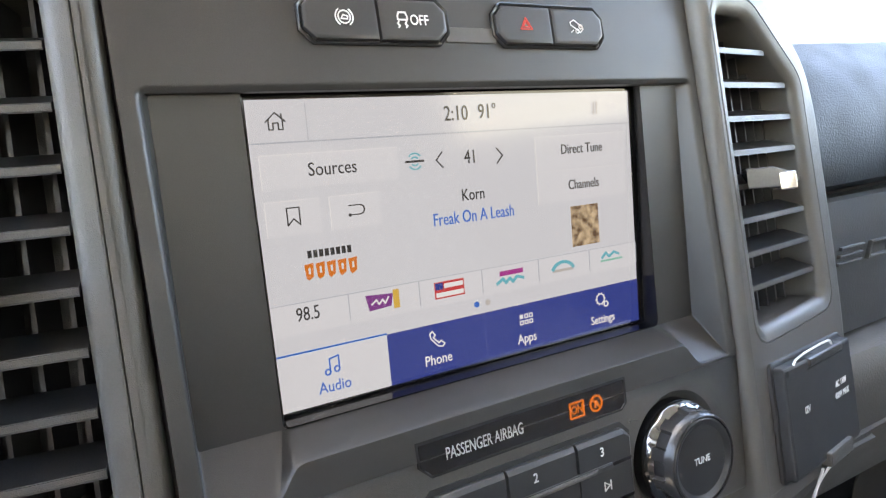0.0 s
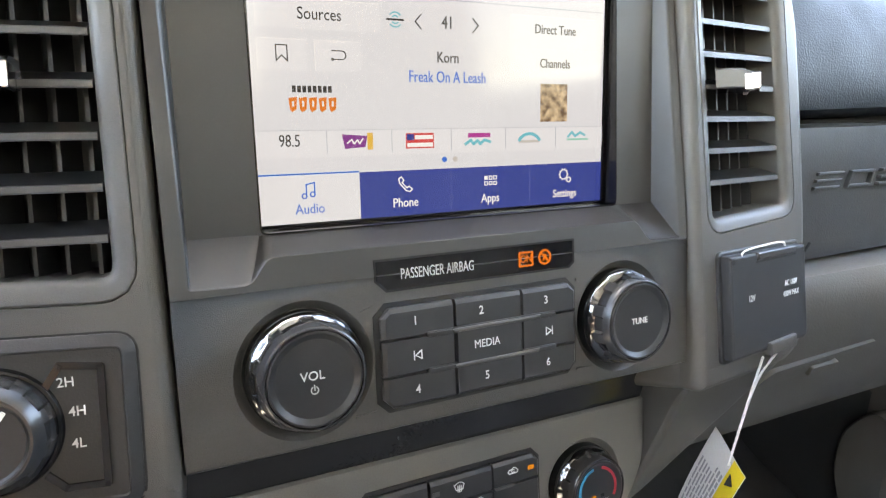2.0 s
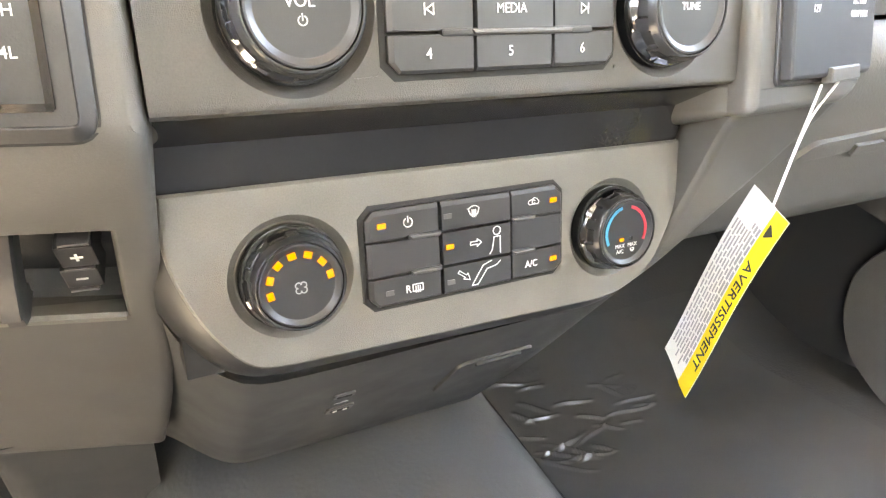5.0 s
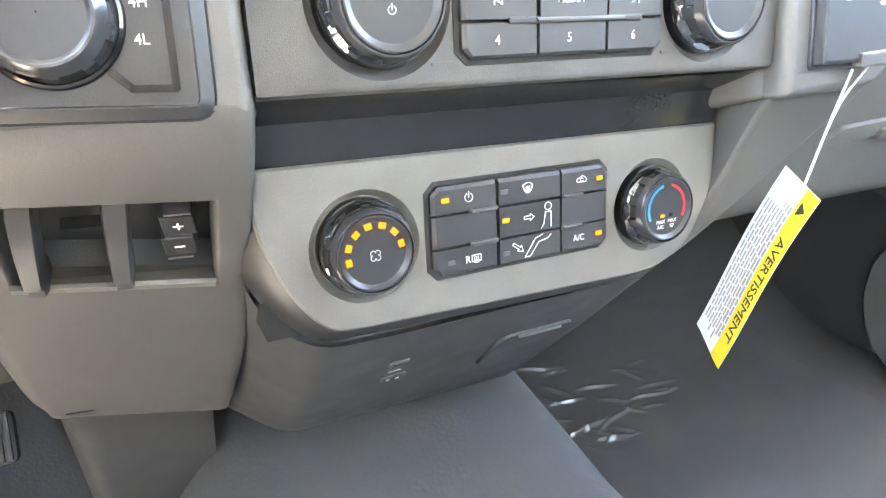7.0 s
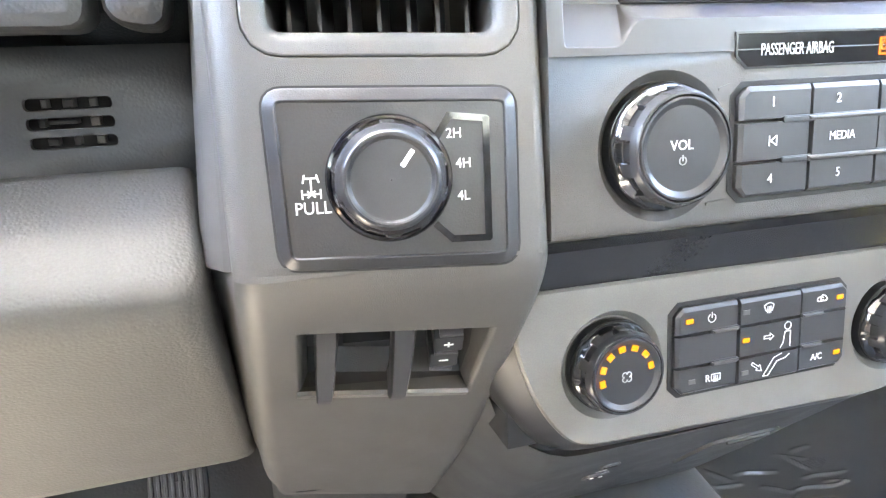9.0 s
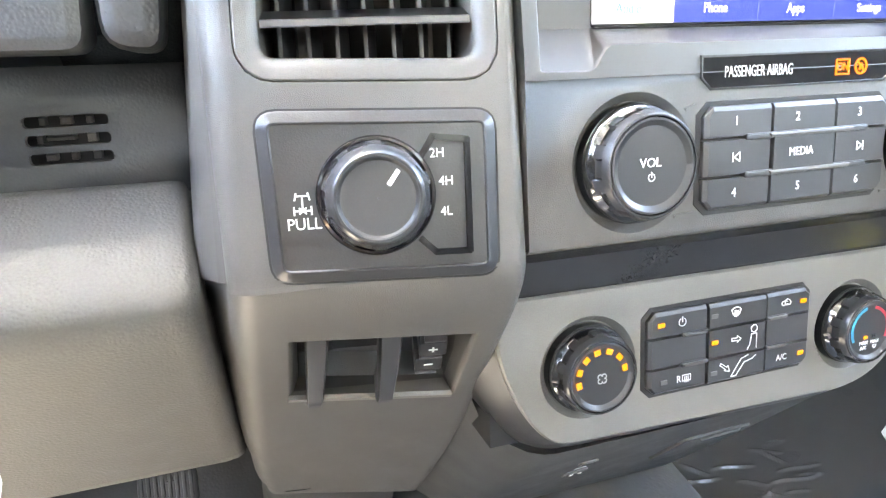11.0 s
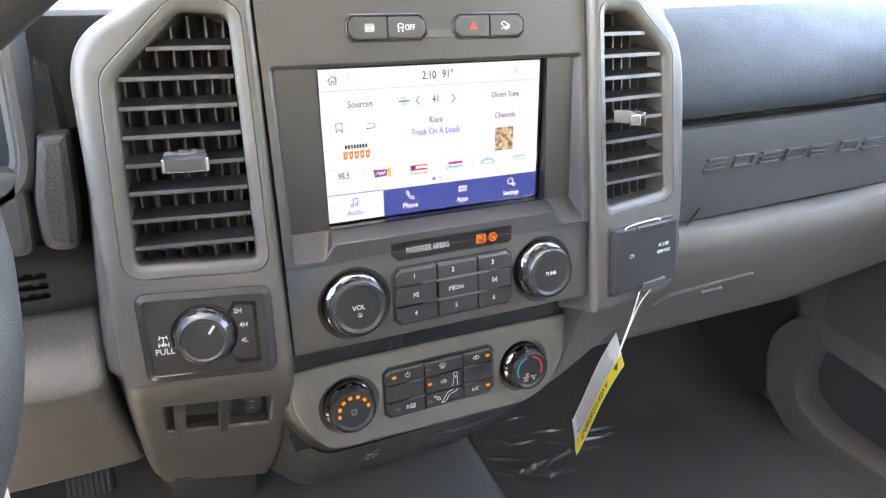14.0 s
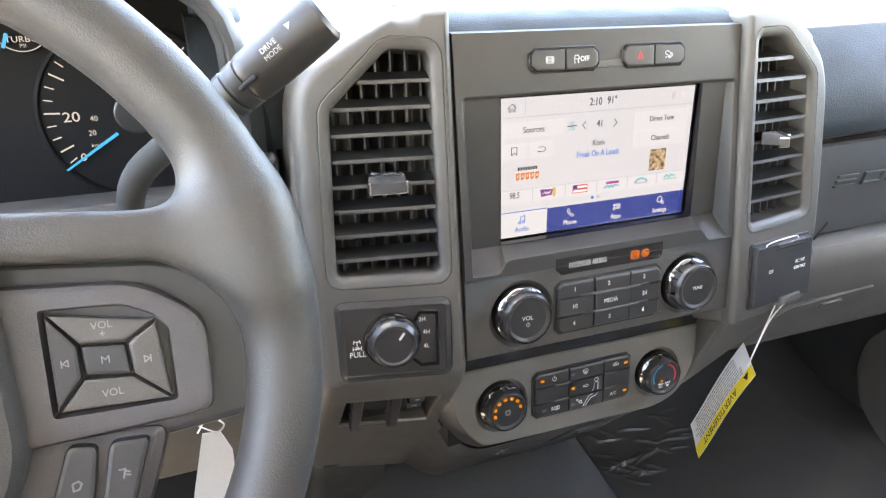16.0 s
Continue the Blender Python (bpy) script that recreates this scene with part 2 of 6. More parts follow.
def sweep(profile, xs, bm=None, ends=True):
    """A profile of (y, z) drawn along x; xs holds the x of its two ends, or (x, dy, dz) stations."""
    bm = bm or bmesh.new()
    st = [s if isinstance(s, tuple) else (s, 0, 0) for s in xs]
    loft(bm, [[(x, y + dy, z + dz) for y, z in profile] for x, dy, dz in st], ends, ends)
    return bm


def skin(f, lo, hi, step):
    """A closed skin round the places where f(x, y, z) is negative."""
    ax = [np.arange(lo[k], hi[k] + step, step) for k in range(3)]
    g = f(*np.meshgrid(*ax, indexing="ij"))
    inside = g < 0
    nx, ny, nz = (n - 1 for n in g.shape)
    acc, cnt = np.zeros((nx, ny, nz, 3)), np.zeros((nx, ny, nz))
    corners = [(i, j, k) for i in (0, 1) for j in (0, 1) for k in (0, 1)]
    cut = lambda c: (slice(c[0], c[0] + nx), slice(c[1], c[1] + ny), slice(c[2], c[2] + nz))
    for a in corners:
        for k in range(3):
            if a[k] == 0:
                b = tuple(a[q] + (q == k) for q in range(3))
                ga, gb = g[cut(a)], g[cut(b)]
                hit = (ga < 0) != (gb < 0)
                t = np.where(hit, ga / np.where(hit, ga - gb, 1), 0)
                for q in range(3):
                    acc[..., q] += np.where(hit, a[q] + (t if q == k else 0), 0)
                cnt += hit
    used = cnt > 0
    ids = np.full(used.shape, -1)
    ids[used] = np.arange(used.sum())
    cell = np.argwhere(used)
    co = (cell + acc[used] / cnt[used][:, None]) * step + np.array(lo)
    faces = []
    for k in range(3):
        u, v = [(1, 2), (2, 0), (0, 1)][k]
        sl0, sl1 = [slice(None)] * 3, [slice(None)] * 3
        sl0[k], sl1[k] = slice(0, -1), slice(1, None)
        flip = inside[tuple(sl0)] != inside[tuple(sl1)]
        for p in np.argwhere(flip):
            if p[u] and p[v] and p[u] < g.shape[u] - 1 and p[v] < g.shape[v] - 1:
                q = []
                for du, dv in ((1, 1), (0, 1), (0, 0), (1, 0)):
                    c = list(p)
                    c[u], c[v] = c[u] - du, c[v] - dv
                    q.append(int(ids[tuple(c)]))
                faces.append(q if inside[tuple(p)] else q[::-1])
    me = bpy.data.meshes.new("skin")
    me.from_pydata(co.tolist(), [], faces)
    bm = bmesh.new()
    bm.from_mesh(me)
    bpy.data.meshes.remove(me)
    for _ in range(3):
        bmesh.ops.smooth_vert(bm, verts=bm.verts, factor=0.5, use_axis_x=True, use_axis_y=True, use_axis_z=True)
    return bm


# ---- the cab around ----
def slabbox(name, x0, x1, y0, y1, z0, z1, material, label, category, kind="structure"):
    return tagged(part(name, block(x0, x1, y0, y1, z0, z1), material), label, category, "", kind)


gbm = bmesh.new()
loft(gbm, [[(-400, -400, -1.35), (400, -400, -1.35), (400, 400, -1.35), (-400, 400, -1.35)]], True)
tagged(part("ground", gbm, ASPHALT), "pale sunlit concrete lot around the truck", "ground", "", "structure")


def floor_height(x, y):
    hump = 1 / (1 + math.exp((abs(x + 0.01) - 0.17) / 0.022))
    toe = max(0.0, y - 0.30)
    return -0.62 + hump * (0.20 + 0.25 * max(0, y - 0.05)) + toe * toe * 2.2 + 0.003 * noise.noise(Vector((x * 9, y * 9, 0)))


def floor_sheet(x0, x1, y0, y1, nx, ny, lift, fn=None):
    bm = bmesh.new()
    rows = []
    for j in range(ny + 1):
        y = y0 + (y1 - y0) * j / ny
        rows.append([bm.verts.new((x0 + (x1 - x0) * i / nx, y, floor_height(x0 + (x1 - x0) * i / nx, y) + lift + (fn(x0 + (x1 - x0) * i / nx, y) if fn else 0))) for i in range(nx + 1)])
    for a, b in zip(rows, rows[1:]):
        for i in range(nx):
            bm.faces.new((a[i], a[i + 1], b[i + 1], b[i]))
    return bm


tagged(part("floor", floor_sheet(-0.84, 0.89, -1.52, 0.78, 90, 70, 0), RUBBER, angle=60), "black vinyl cab floor with a raised tunnel", "floor", "", "structure")
slabbox("wall_firewall", -0.82, 0.82, 0.74, 0.80, -0.62, 0.10, MATTE, "black firewall under the dash", "wall")
slabbox("wall_rear", -0.82, 0.82, -1.56, -1.5, -0.62, 0.10, GREY, "grey rear cab wall", "wall")
slabbox("wall_rear_header", -0.82, 0.82, -1.56, -1.5, 0.50, 0.62, HEADLINER, "rear header over the back window", "wall")
slabbox("ceiling", -0.65, 0.65, -1.56, -0.03, 0.60, 0.64, HEADLINER, "light grey cloth headliner", "ceiling")
for s, nm in ((-1, "wall_driver"), (1, "wall_passenger")):
    for y0, y1, z1 in (((-1.56, 0.80, 0.10),) if s > 0 else ((-1.56, -0.62, 0.10), (-0.62, 0.80, 0.05))):
        slabbox(nm, min(s * 0.84, s * 0.90), max(s * 0.84, s * 0.90), y0, y1, -0.65, z1, DARKGREY, "dark lower body side beside the door opening", "wall")
    for y0, y1 in ((-0.62, -0.50), (-1.56, -1.40)):
        slabbox(nm + "_pillar", min(s * 0.76, s * 0.82), max(s * 0.76, s * 0.82), y0, y1, 0.10, 0.62, HEADLINER, "grey roof pillar", "pillar")
    slabbox(nm + "_rail", min(s * 0.60, s * 0.65), max(s * 0.60, s * 0.65), -1.56, -0.03, 0.55, 0.598, HEADLINER, "grey roof side rail", "rail")
    # unseen bar added to narrow the sun coming in under the roof
    slabbox(nm + "_sun_stop_frame", min(s * 0.65, s * 0.72), max(s * 0.65, s * 0.72), -1.56, -0.03, 0.48, 0.598, DARKGREY, "unseen dark frame added under the roof edge to hold off sun", "door frame")
    tagged(part(nm + "_front_pillar", tube([(s * 0.80, 0.80, 0.08), (s * 0.77, 0.39, 0.35), (s * 0.72, -0.05, 0.60)], 0.045, 10), DARKGREY), "dark windscreen pillar", "pillar", "", "structure")
wbm = bmesh.new()
loft(wbm, [[(-0.80, 0.80, 0.09), (0.80, 0.80, 0.09), (0.72, -0.04, 0.60), (-0.72, -0.04, 0.60)], [(-0.80, 0.805, 0.094), (0.80, 0.805, 0.094), (0.72, -0.035, 0.604), (-0.72, -0.035, 0.604)]], True, True)
GLASS = bpy.data.materials.new("windscreen_glass")
GLASS.use_nodes = True
gn = GLASS.node_tree
gn.nodes.clear()
g_out, g_mix, g_tr, g_gl = (gn.nodes.new(k) for k in ("ShaderNodeOutputMaterial", "ShaderNodeMixShader", "ShaderNodeBsdfTransparent", "ShaderNodeBsdfGlossy"))
g_mix.inputs[0].default_value, g_gl.inputs["Roughness"].default_value = 0.05, 0.02
g_tr.inputs[0].default_value = (0.93, 0.96, 0.94, 1)
gn.links.new(g_tr.outputs[0], g_mix.inputs[1]), gn.links.new(g_gl.outputs[0], g_mix.inputs[2]), gn.links.new(g_mix.outputs[0], g_out.inputs[0])
glass = tagged(part("window_1", wbm, GLASS), "clear raked windscreen glass", "windscreen", "", "structure")
glass.visible_shadow = False
# unseen tinted panes at the back, added to dim and warm the rear light
TINT = bpy.data.materials.new("rear_light_filter")
TINT.use_nodes = True
tn = TINT.node_tree
tn.nodes.clear()
t_out, t_mix, t_tr, t_gl = (tn.nodes.new(k) for k in ("ShaderNodeOutputMaterial", "ShaderNodeMixShader", "ShaderNodeBsdfTransparent", "ShaderNodeBsdfGlossy"))
t_mix.inputs[0].default_value, t_gl.inputs["Roughness"].default_value = 0.05, 0.02
t_tr.inputs[0].default_value = (0.66, 0.61, 0.55, 1)
tn.links.new(t_tr.outputs[0], t_mix.inputs[1]), tn.links.new(t_gl.outputs[0], t_mix.inputs[2]), tn.links.new(t_mix.outputs[0], t_out.inputs[0])
for k, (x0, x1, y0, y1, z0, z1) in enumerate(((-0.788, -0.784, -1.40, -0.62, 0.102, 0.60), (0.784, 0.788, -1.40, -0.62, 0.102, 0.60), (-0.76, 0.76, -1.532, -1.528, 0.102, 0.498))):
    slabbox("window_%d" % (k + 2), x0, x1, y0, y1, z0, z1, TINT, "unseen tinted rear pane added to dim and warm light from behind", "window")

# ---- dashboard body ----
dash_top = bmesh.new()
sweep([(0.004, 0.099), (0.012, 0.107), (0.03, 0.113), (0.08, 0.118), (0.30, 0.122), (0.78, 0.085), (0.78, 0.06), (0.02, 0.06), (0.004, 0.08)], [-0.13, 0.13], dash_top)
tagged(part("dash_top", dash_top, PAD), "slate grey grained dash top above the centre stack", "dashboard", "", "structure")

dd = bmesh.new()
sweep([(0.075, 0.142), (0.082, 0.152), (0.10, 0.160), (0.30, 0.160), (0.78, 0.095), (0.78, 0.06), (0.30, 0.138), (0.075, 0.138)], [-0.64, -0.262], dd)
sweep([(0.06, 0.090), (0.08, 0.108), (0.12, 0.118), (0.30, 0.122), (0.78, 0.085), (0.78, 0.02), (0.06, 0.02)], [-0.262, -0.129], dd)
sweep([(0.06, 0.090), (0.08, 0.108), (0.12, 0.118), (0.30, 0.122), (0.78, 0.085), (0.78, 0.02), (0.06, 0.02)], [-0.83, -0.64], dd)
tagged(part("dash_top_driver", dd, PAD), "slate grey grained dash top with the instrument brow", "dashboard", "", "structure")
pad = thing("passenger_dash", None, "slate grey padded passenger dashboard over a smooth trim band", "dashboard")
prof = [(0.030, -0.010), (0.014, -0.004), (0.012, 0.010), (0.018, 0.040), (0.032, 0.068), (0.060, 0.092), (0.10, 0.108), (0.22, 0.124), (0.50, 0.132), (0.78, 0.118), (0.78, -0.02)]
part("upper_pad", sweep(prof, [(0.20, 0.004, -0.004), (0.45, 0, 0.002), (0.79, 0.02, 0.012)]), PAD, pad)
part("trim_band", sweep([(0.045, -0.016), (0.024, -0.0165), (0.021, -0.019), (0.018, -0.050), (0.021, -0.100), (0.024, -0.1125), (0.06, -0.113)], [(0.20, 0.002, 0), (0.79, 0.012, 0.006)]), DARKGREY, pad, "smooth dark grey trim band")
part("seam", sweep([(0.05, -0.006), (0.034, -0.0085), (0.034, -0.0155), (0.05, -0.018)], [(0.20, 0.004, -0.002), (0.79, 0.016, 0.009)]), MATTE, pad, "dark shadow gap")

# raised wide block marks along the trim band
BAND = plane(0.0195, -0.03)
for k in range(7):
    x = 0.2955 + k * 0.0378 + (0.010 if k > 4 else 0)
    wd, hgt, st = 0.0310, 0.0050, 0.0022
    bm = bmesh.new()
    hw = wd * 0.46
    for lv in (1, 0, -1) if k % 2 == 0 else (1, -1):
        block(-hw, hw, lv * hgt - st / 2, lv * hgt + st / 2, -0.002, 0.0016, 0.0007, 0, bm)
    if k % 2:
        for lx in (-hw + st / 2, hw - st / 2):
            block(lx - st / 2, lx + st / 2, -hgt, hgt, -0.002, 0.0015, 0.0007, 0, bm)
    for vv in bm.verts:
        vv.co.x += vv.co.y * 0.35
    part("relief_mark", bm, DARKGREY, pad, "wide mark moulded into the band").matrix_basis = BAND(x + wd / 2, -0.0545)
part("notch", stroke([[(-0.007, -0.008), (0.007, 0.008)]], 0.0014, 0.0002, 0.0006), MATTE, pad, "dark slanted seam").matrix_basis = BAND(0.291, -0.106)

glove = thing("glove_box", None, "warm grey glove box with a recessed latch", "glove box")
gprof = [(0.06, -0.1135), (0.020, -0.1145), (0.009, -0.119), (0.004, -0.128), (0.004, -0.142), (0.012, -0.165), (0.030, -0.198), (0.050, -0.240), (0.058, -0.252), (0.075, -0.262), (0.14, -0.270), (0.30, -0.30), (0.60, -0.36), (0.6, -0.13)]
part("body", sweep(gprof, [(0.20, 0.004, 0), (0.5, 0.0, 0), (0.79, 0.02, 0.012)]), GREY, glove)
GLV = plane(-0.078, -0.545)
gm = GLV(0.33, -0.196)
gl = flat(GLV, gm, [(0.258, -0.203), (0.275, -0.190), (0.392, -0.184), (0.392, -0.189), (0.345, -0.192), (0.338, -0.199), (0.305, -0.201)])
lo = part("latch_recess", slab(rounded(gl, 0.003), -0.004, 0.0012, 0.0008), GREY, glove, "shallow latch scoop")
lo.matrix_basis = gm
la = part("latch", slab(rounded(rect(-0.012, 0.02, -0.006, 0.003), 0.002), -0.002, 0.004, 0.001), GREY, glove, "small grey pull latch")
la.matrix_basis = gm

# ---- passenger door ----
door = thing("door_card", None, "warm grey passenger door card with a speaker and pocket", "door")
part("upper_panel", sweep([(0.62, 0.11), (0.62, -0.34), (0.30, -0.36), (0.235, -0.385), (0.24, -0.43), (0.19, -0.447), (0.064, -0.470), (-0.20, -0.50), (-0.6, -0.52), (-0.6, 0.11)], [0.79, 0.835]), GREY, door)
part("lower_panel", sweep([(0.62, -0.335), (0.62, -0.63), (-0.6, -0.63), (-0.6, -0.51), (0.05, -0.46), (0.2, -0.43), (0.25, -0.375)], [0.825, 0.84]), LOWER, door, "dark lower door")
ring = [(0.205, -0.400), (0.228, -0.408), (0.260, -0.451), (0.266, -0.511), (0.247, -0.572), (0.199, -0.614), (0.144, -0.640), (0.080, -0.685), (-0.25, -0.72), (-0.25, -0.62), (0.019, -0.594), (0.082, -0.589), (0.133, -0.584), (0.187, -0.560), (0.203, -0.523), (0.198, -0.477), (0.181, -0.435)]
part("map_pocket", sweep([(a, b + 0.0) for a, b in rounded(ring, 0.022, 5)], [(0.762, -0.004, 0), (0.767, 0.0, 0), (0.83, 0, 0)]), GREY, door, "rounded grey map pocket rim")
part("speaker_grille", sweep(rounded([(0.17, -0.27), (0.188, -0.36), (0.186, -0.40), (0.15, -0.41), (-0.05, -0.43), (-0.08, -0.25)], 0.02), [0.783, 0.80]), GRILLE, door, "perforated speaker grille")

# ---- driver's side dash ----
ddash = thing("driver_dash", None, "warm grey lower dash with three slots beside the column", "dashboard")
kb = sweep([(0.20, -0.1125), (0.067, -0.1130), (0.061, -0.1145), (0.042, -0.1270), (0.021, -0.1425), (0.0145, -0.1490), (0.0125, -0.1560), (0.0160, -0.1680), (0.060, -0.2180), (0.128, -0.2920), (0.138, -0.3005), (0.16, -0.304), (0.25, -0.31), (0.25, -0.1125)], [(-0.2475, 0.014, 0.001), (-0.2490, 0.0075, 0.001), (-0.2525, 0.0035, 0.001), (-0.2600, 0.0015, 0.001), (-0.80, -0.004, 0.006)])
for vv in kb.verts:
    if vv.co.x > -0.3:
        vv.co.x += (-vv.co.z - 0.115) * 0.05
part("knee_pad", kb, GREY, ddash, "grained warm grey knee bolster")
SLOTF = plane(0.070, 0)
sb = bmesh.new()
sm = SLOTF(-0.2916, -0.0912)
slot_holes = [rounded(rect(-0.0163, 0.0163, v - 0.0024, v + 0.0024), 0.0022) for v in (0.0077, 0.0, -0.0077)]
cuts = [-0.026, -0.00385, 0.00385, 0.030]
for k, h in enumerate(slot_holes[::-1]):
    o2 = [(-0.35, cuts[k]), (0.0480, cuts[k]), (0.0480, cuts[k + 1]), (-0.35, cuts[k + 1])]
    holed(sb, o2, h, lambda p: (p[0], p[1], 0))
    loft(sb, [up(h, 0), up(h, -0.004)])
loft(sb, [[(0.0480, -0.026, 0), (0.0480, 0.030, 0)], [(0.0490, -0.026, -0.002), (0.0490, 0.030, -0.002)], [(0.0492, -0.026, -0.06), (0.0492, 0.030, -0.06)]], closed=False)
so = part("slotted_panel", sb, DARKGREY, ddash, "dark grey panel with three slots")
so.matrix_basis = sm
bk = part("backing", block(-0.34, 0.040, -0.024, 0.028, -0.02, -0.012), MATTE, ddash)
bk.matrix_basis = sm
for bx, by, bw, bh in ((-0.010, 0.0077, 0.0012, 0.0016), (-0.001, 0.0077, 0.0022, 0.0016), (0.008, 0.0077, 0.0012, 0.0016), (-0.012, 0.0, 0.0012, 0.0016), (-0.004, 0.0002, 0.0055, 0.0008), (0.008, 0.0, 0.0018, 0.0018), (-0.009, -0.0077, 0.0020, 0.0014), (0.0, -0.0077, 0.0012, 0.0016), (0.009, -0.0077, 0.0016, 0.0016)):
    part("inner_rib", block(bx - bw, bx + bw, by - bh, by + bh, -0.012, -0.006, 0.0004), TRIM, ddash, "pale rib behind the slots").matrix_basis = sm
part("column_shroud", slab(rounded([(-0.70, -0.055), (-0.2738, -0.0575), (-0.2715, -0.03), (-0.2715, 0.0), (-0.70, 0.0)], 0.008), 0.0, 0.03, 0.005), DARKGREY, ddash, "dark column cover").matrix_basis = plane(0.064, 0)(0, 0)
part("side_block", slab(rounded([(-0.2690, -0.0560), (-0.2475, -0.0585), (-0.2440, -0.03), (-0.2415, 0.02), (-0.2600, 0.02), (-0.2690, -0.02)], [0.010, 0.008, 0.004, 0.004, 0.004, 0.01]), 0.0, 0.030, 0.006), SIDE, ddash, "grained end block").matrix_basis = plane(0.064, 0)(0, 0)
# side cheek beside the vent tower and hood over the instruments
part("cheek", sweep([(0.075, -0.062), (0.060, -0.05), (0.048, 0.0), (0.050, 0.04), (0.062, 0.08), (0.10, 0.112), (0.30, 0.118), (0.30, -0.06)], [(-0.290, 0.004, 0), (-0.262, 0, 0), (-0.247, 0.004, 0), (-0.240, 0.014, 0)]), PAD, ddash, "grained dark cheek")
ho = rounded([(-0.60, -0.014), (-0.2775, -0.014), (-0.2715, 0.130), (-0.60, 0.130)], [0.03, 0.026, 0.05, 0.05], 6)
hb = bmesh.new()
fo = offset(ho, 0.018)
loft(hb, [[(x, 0.100, z) for x, z in fo], [(x, 0.046, z) for x, z in fo], [(x, 0.037, z) for x, z in offset(ho, 0.0145)], [(x, 0.034, z) for x, z in offset(ho, 0.011)], [(x, 0.034, z) for x, z in offset(ho, 0.007)], [(x, 0.037, z) for x, z in offset(ho, 0.0055)], [(x, 0.037, z) for x, z in offset(ho, 0.004)], [(x, 0.045, z) for x, z in ho], [(x, 0.165, z - (0.04 if z < 0.03 else 0)) for x, z in offset(ho, 0.010)]])
part("instrument_hood", hb, DARKGREY, ddash, "dark rounded instrument hood")

cl = thing("instrument_cluster", plane(0.16, 0)(-0.335, 0.04), "dark instrument cluster with a blue needle at zero", "gauge cluster")
DIAL = mat("dial_black", (0.008, 0.008, 0.009), 0.6, spec=0.2)
part("face", block(-0.27, 0.05, -0.09, 0.10, -0.006, 0.0), DIAL, cl)
part("dial", lathe([(0.071, -0.001), (0.071, 0.003), (0.0685, 0.0045), (0.067, 0.002), (0.02, 0.0015)], 64), DIAL, cl, "round black speedometer dial")
BLUE = lit("needle_blue", (0.02, 0.40, 0.85), 1.3)
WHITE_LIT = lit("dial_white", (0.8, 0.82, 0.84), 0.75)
for k in range(30):
    a = radians(214 - k * 9.2)
    big = k % 3 == 1
    r0, r1 = (0.054 if big else 0.0585), 0.0645
    part("tick", stroke([[(r0 * math.cos(a), r0 * math.sin(a)), (r1 * math.cos(a), r1 * math.sin(a))]], 0.0013 if big else 0.0009, 0.0035), WHITE_LIT, cl)
text("20", 0.0075, WHITE_LIT, cl, -0.0465, -0.001, 0.0035, 1.15, bold=0.02)
text("0", 0.006, WHITE_LIT, cl, -0.0435, -0.033, 0.0035, 1.1, bold=0.02)
text("100", 0.0062, WHITE_LIT, cl, 0.0285, -0.030, 0.0035, 1.1, bold=0.02)
text("40", 0.004, WHITE_LIT, cl, -0.031, -0.003, 0.0035)
text("20", 0.004, WHITE_LIT, cl, -0.034, -0.0142, 0.0035)
text("km/h", 0.003, WHITE_LIT, cl, -0.032, -0.024, 0.0035)
part("needle", slab([(-0.0575, -0.0415), (-0.0565, -0.0425), (-0.015, -0.0165), (-0.0165, -0.0145)], 0.004, 0.006), BLUE, cl, "glowing blue needle")
part("hub", lathe([(0.016, 0.002), (0.016, 0.009), (0.013, 0.011)], 32), BLACK, cl)
part("small_dial", lathe([(0.024, -0.001), (0.024, 0.003), (0.022, 0.004), (0.021, 0.002)], 40), DIAL, cl).matrix_basis = Matrix.Translation((-0.068, 0.072, 0))
text("TURBO", 0.0042, WHITE_LIT, cl, -0.068, 0.058, 0.0045, 1.1)
text("PSI", 0.0026, WHITE_LIT, cl, -0.068, 0.0535, 0.0045)
part("scale_line", stroke([arc(-0.068, 0.068, 0.0185, 215, 325)], 0.0007, 0.0045), WHITE_LIT, cl)
part("needle", slab([(-0.082, 0.053), (-0.080, 0.052), (-0.076, 0.062), (-0.078, 0.063)], 0.004, 0.006), BLUE, cl)

# ---- centre stack panels ----
stack = thing("centre_stack", None, "charcoal centre stack bezel with a recessed screen pocket", "console panel")


def on(face, pts, out=0.0):
    return [face(x, z, out).translation for x, z in pts]


X0, X1 = -0.1252, 0.1242
sb = bmesh.new()
front = [(-0.1185, 0.0565), (-0.1185, -0.0695), (-0.0975, -0.0700), (-0.0905, -0.0605), (0.0905, -0.0605), (0.0985, -0.0710), (0.1188, -0.0710), (0.1188, 0.0570)]
front_r = rounded(front, [0.0015, 0.001, 0.003, 0.003, 0.003, 0.003, 0.001, 0.0015], 3)
inner = rounded([(-0.1165, 0.0560), (-0.1165, -0.0545), (-0.0915, -0.0547), (-0.0875, -0.0550), (0.0885, -0.0550), (0.0935, -0.0547), (0.1150, -0.0545), (0.1150, 0.0560)], [0.0015, 0.001, 0.003, 0.003, 0.003, 0.003, 0.001, 0.0015], 3)
wide_rim, mid_rim = offset(front_r, 0.0024), offset(front_r, 0.0012)
thin_rim, thin_mid = offset(front_r, 0.0008), offset(front_r, 0.0003)
rim = [a if a[1] > -0.05 else b for a, b in zip(wide_rim, thin_rim)]
rim_mid = [a if a[1] > -0.05 else b for a, b in zip(mid_rim, thin_mid)]
out_u = [(X0, 0.1000), (X0, -0.0730), (X1, -0.0730), (X1, 0.1000)]
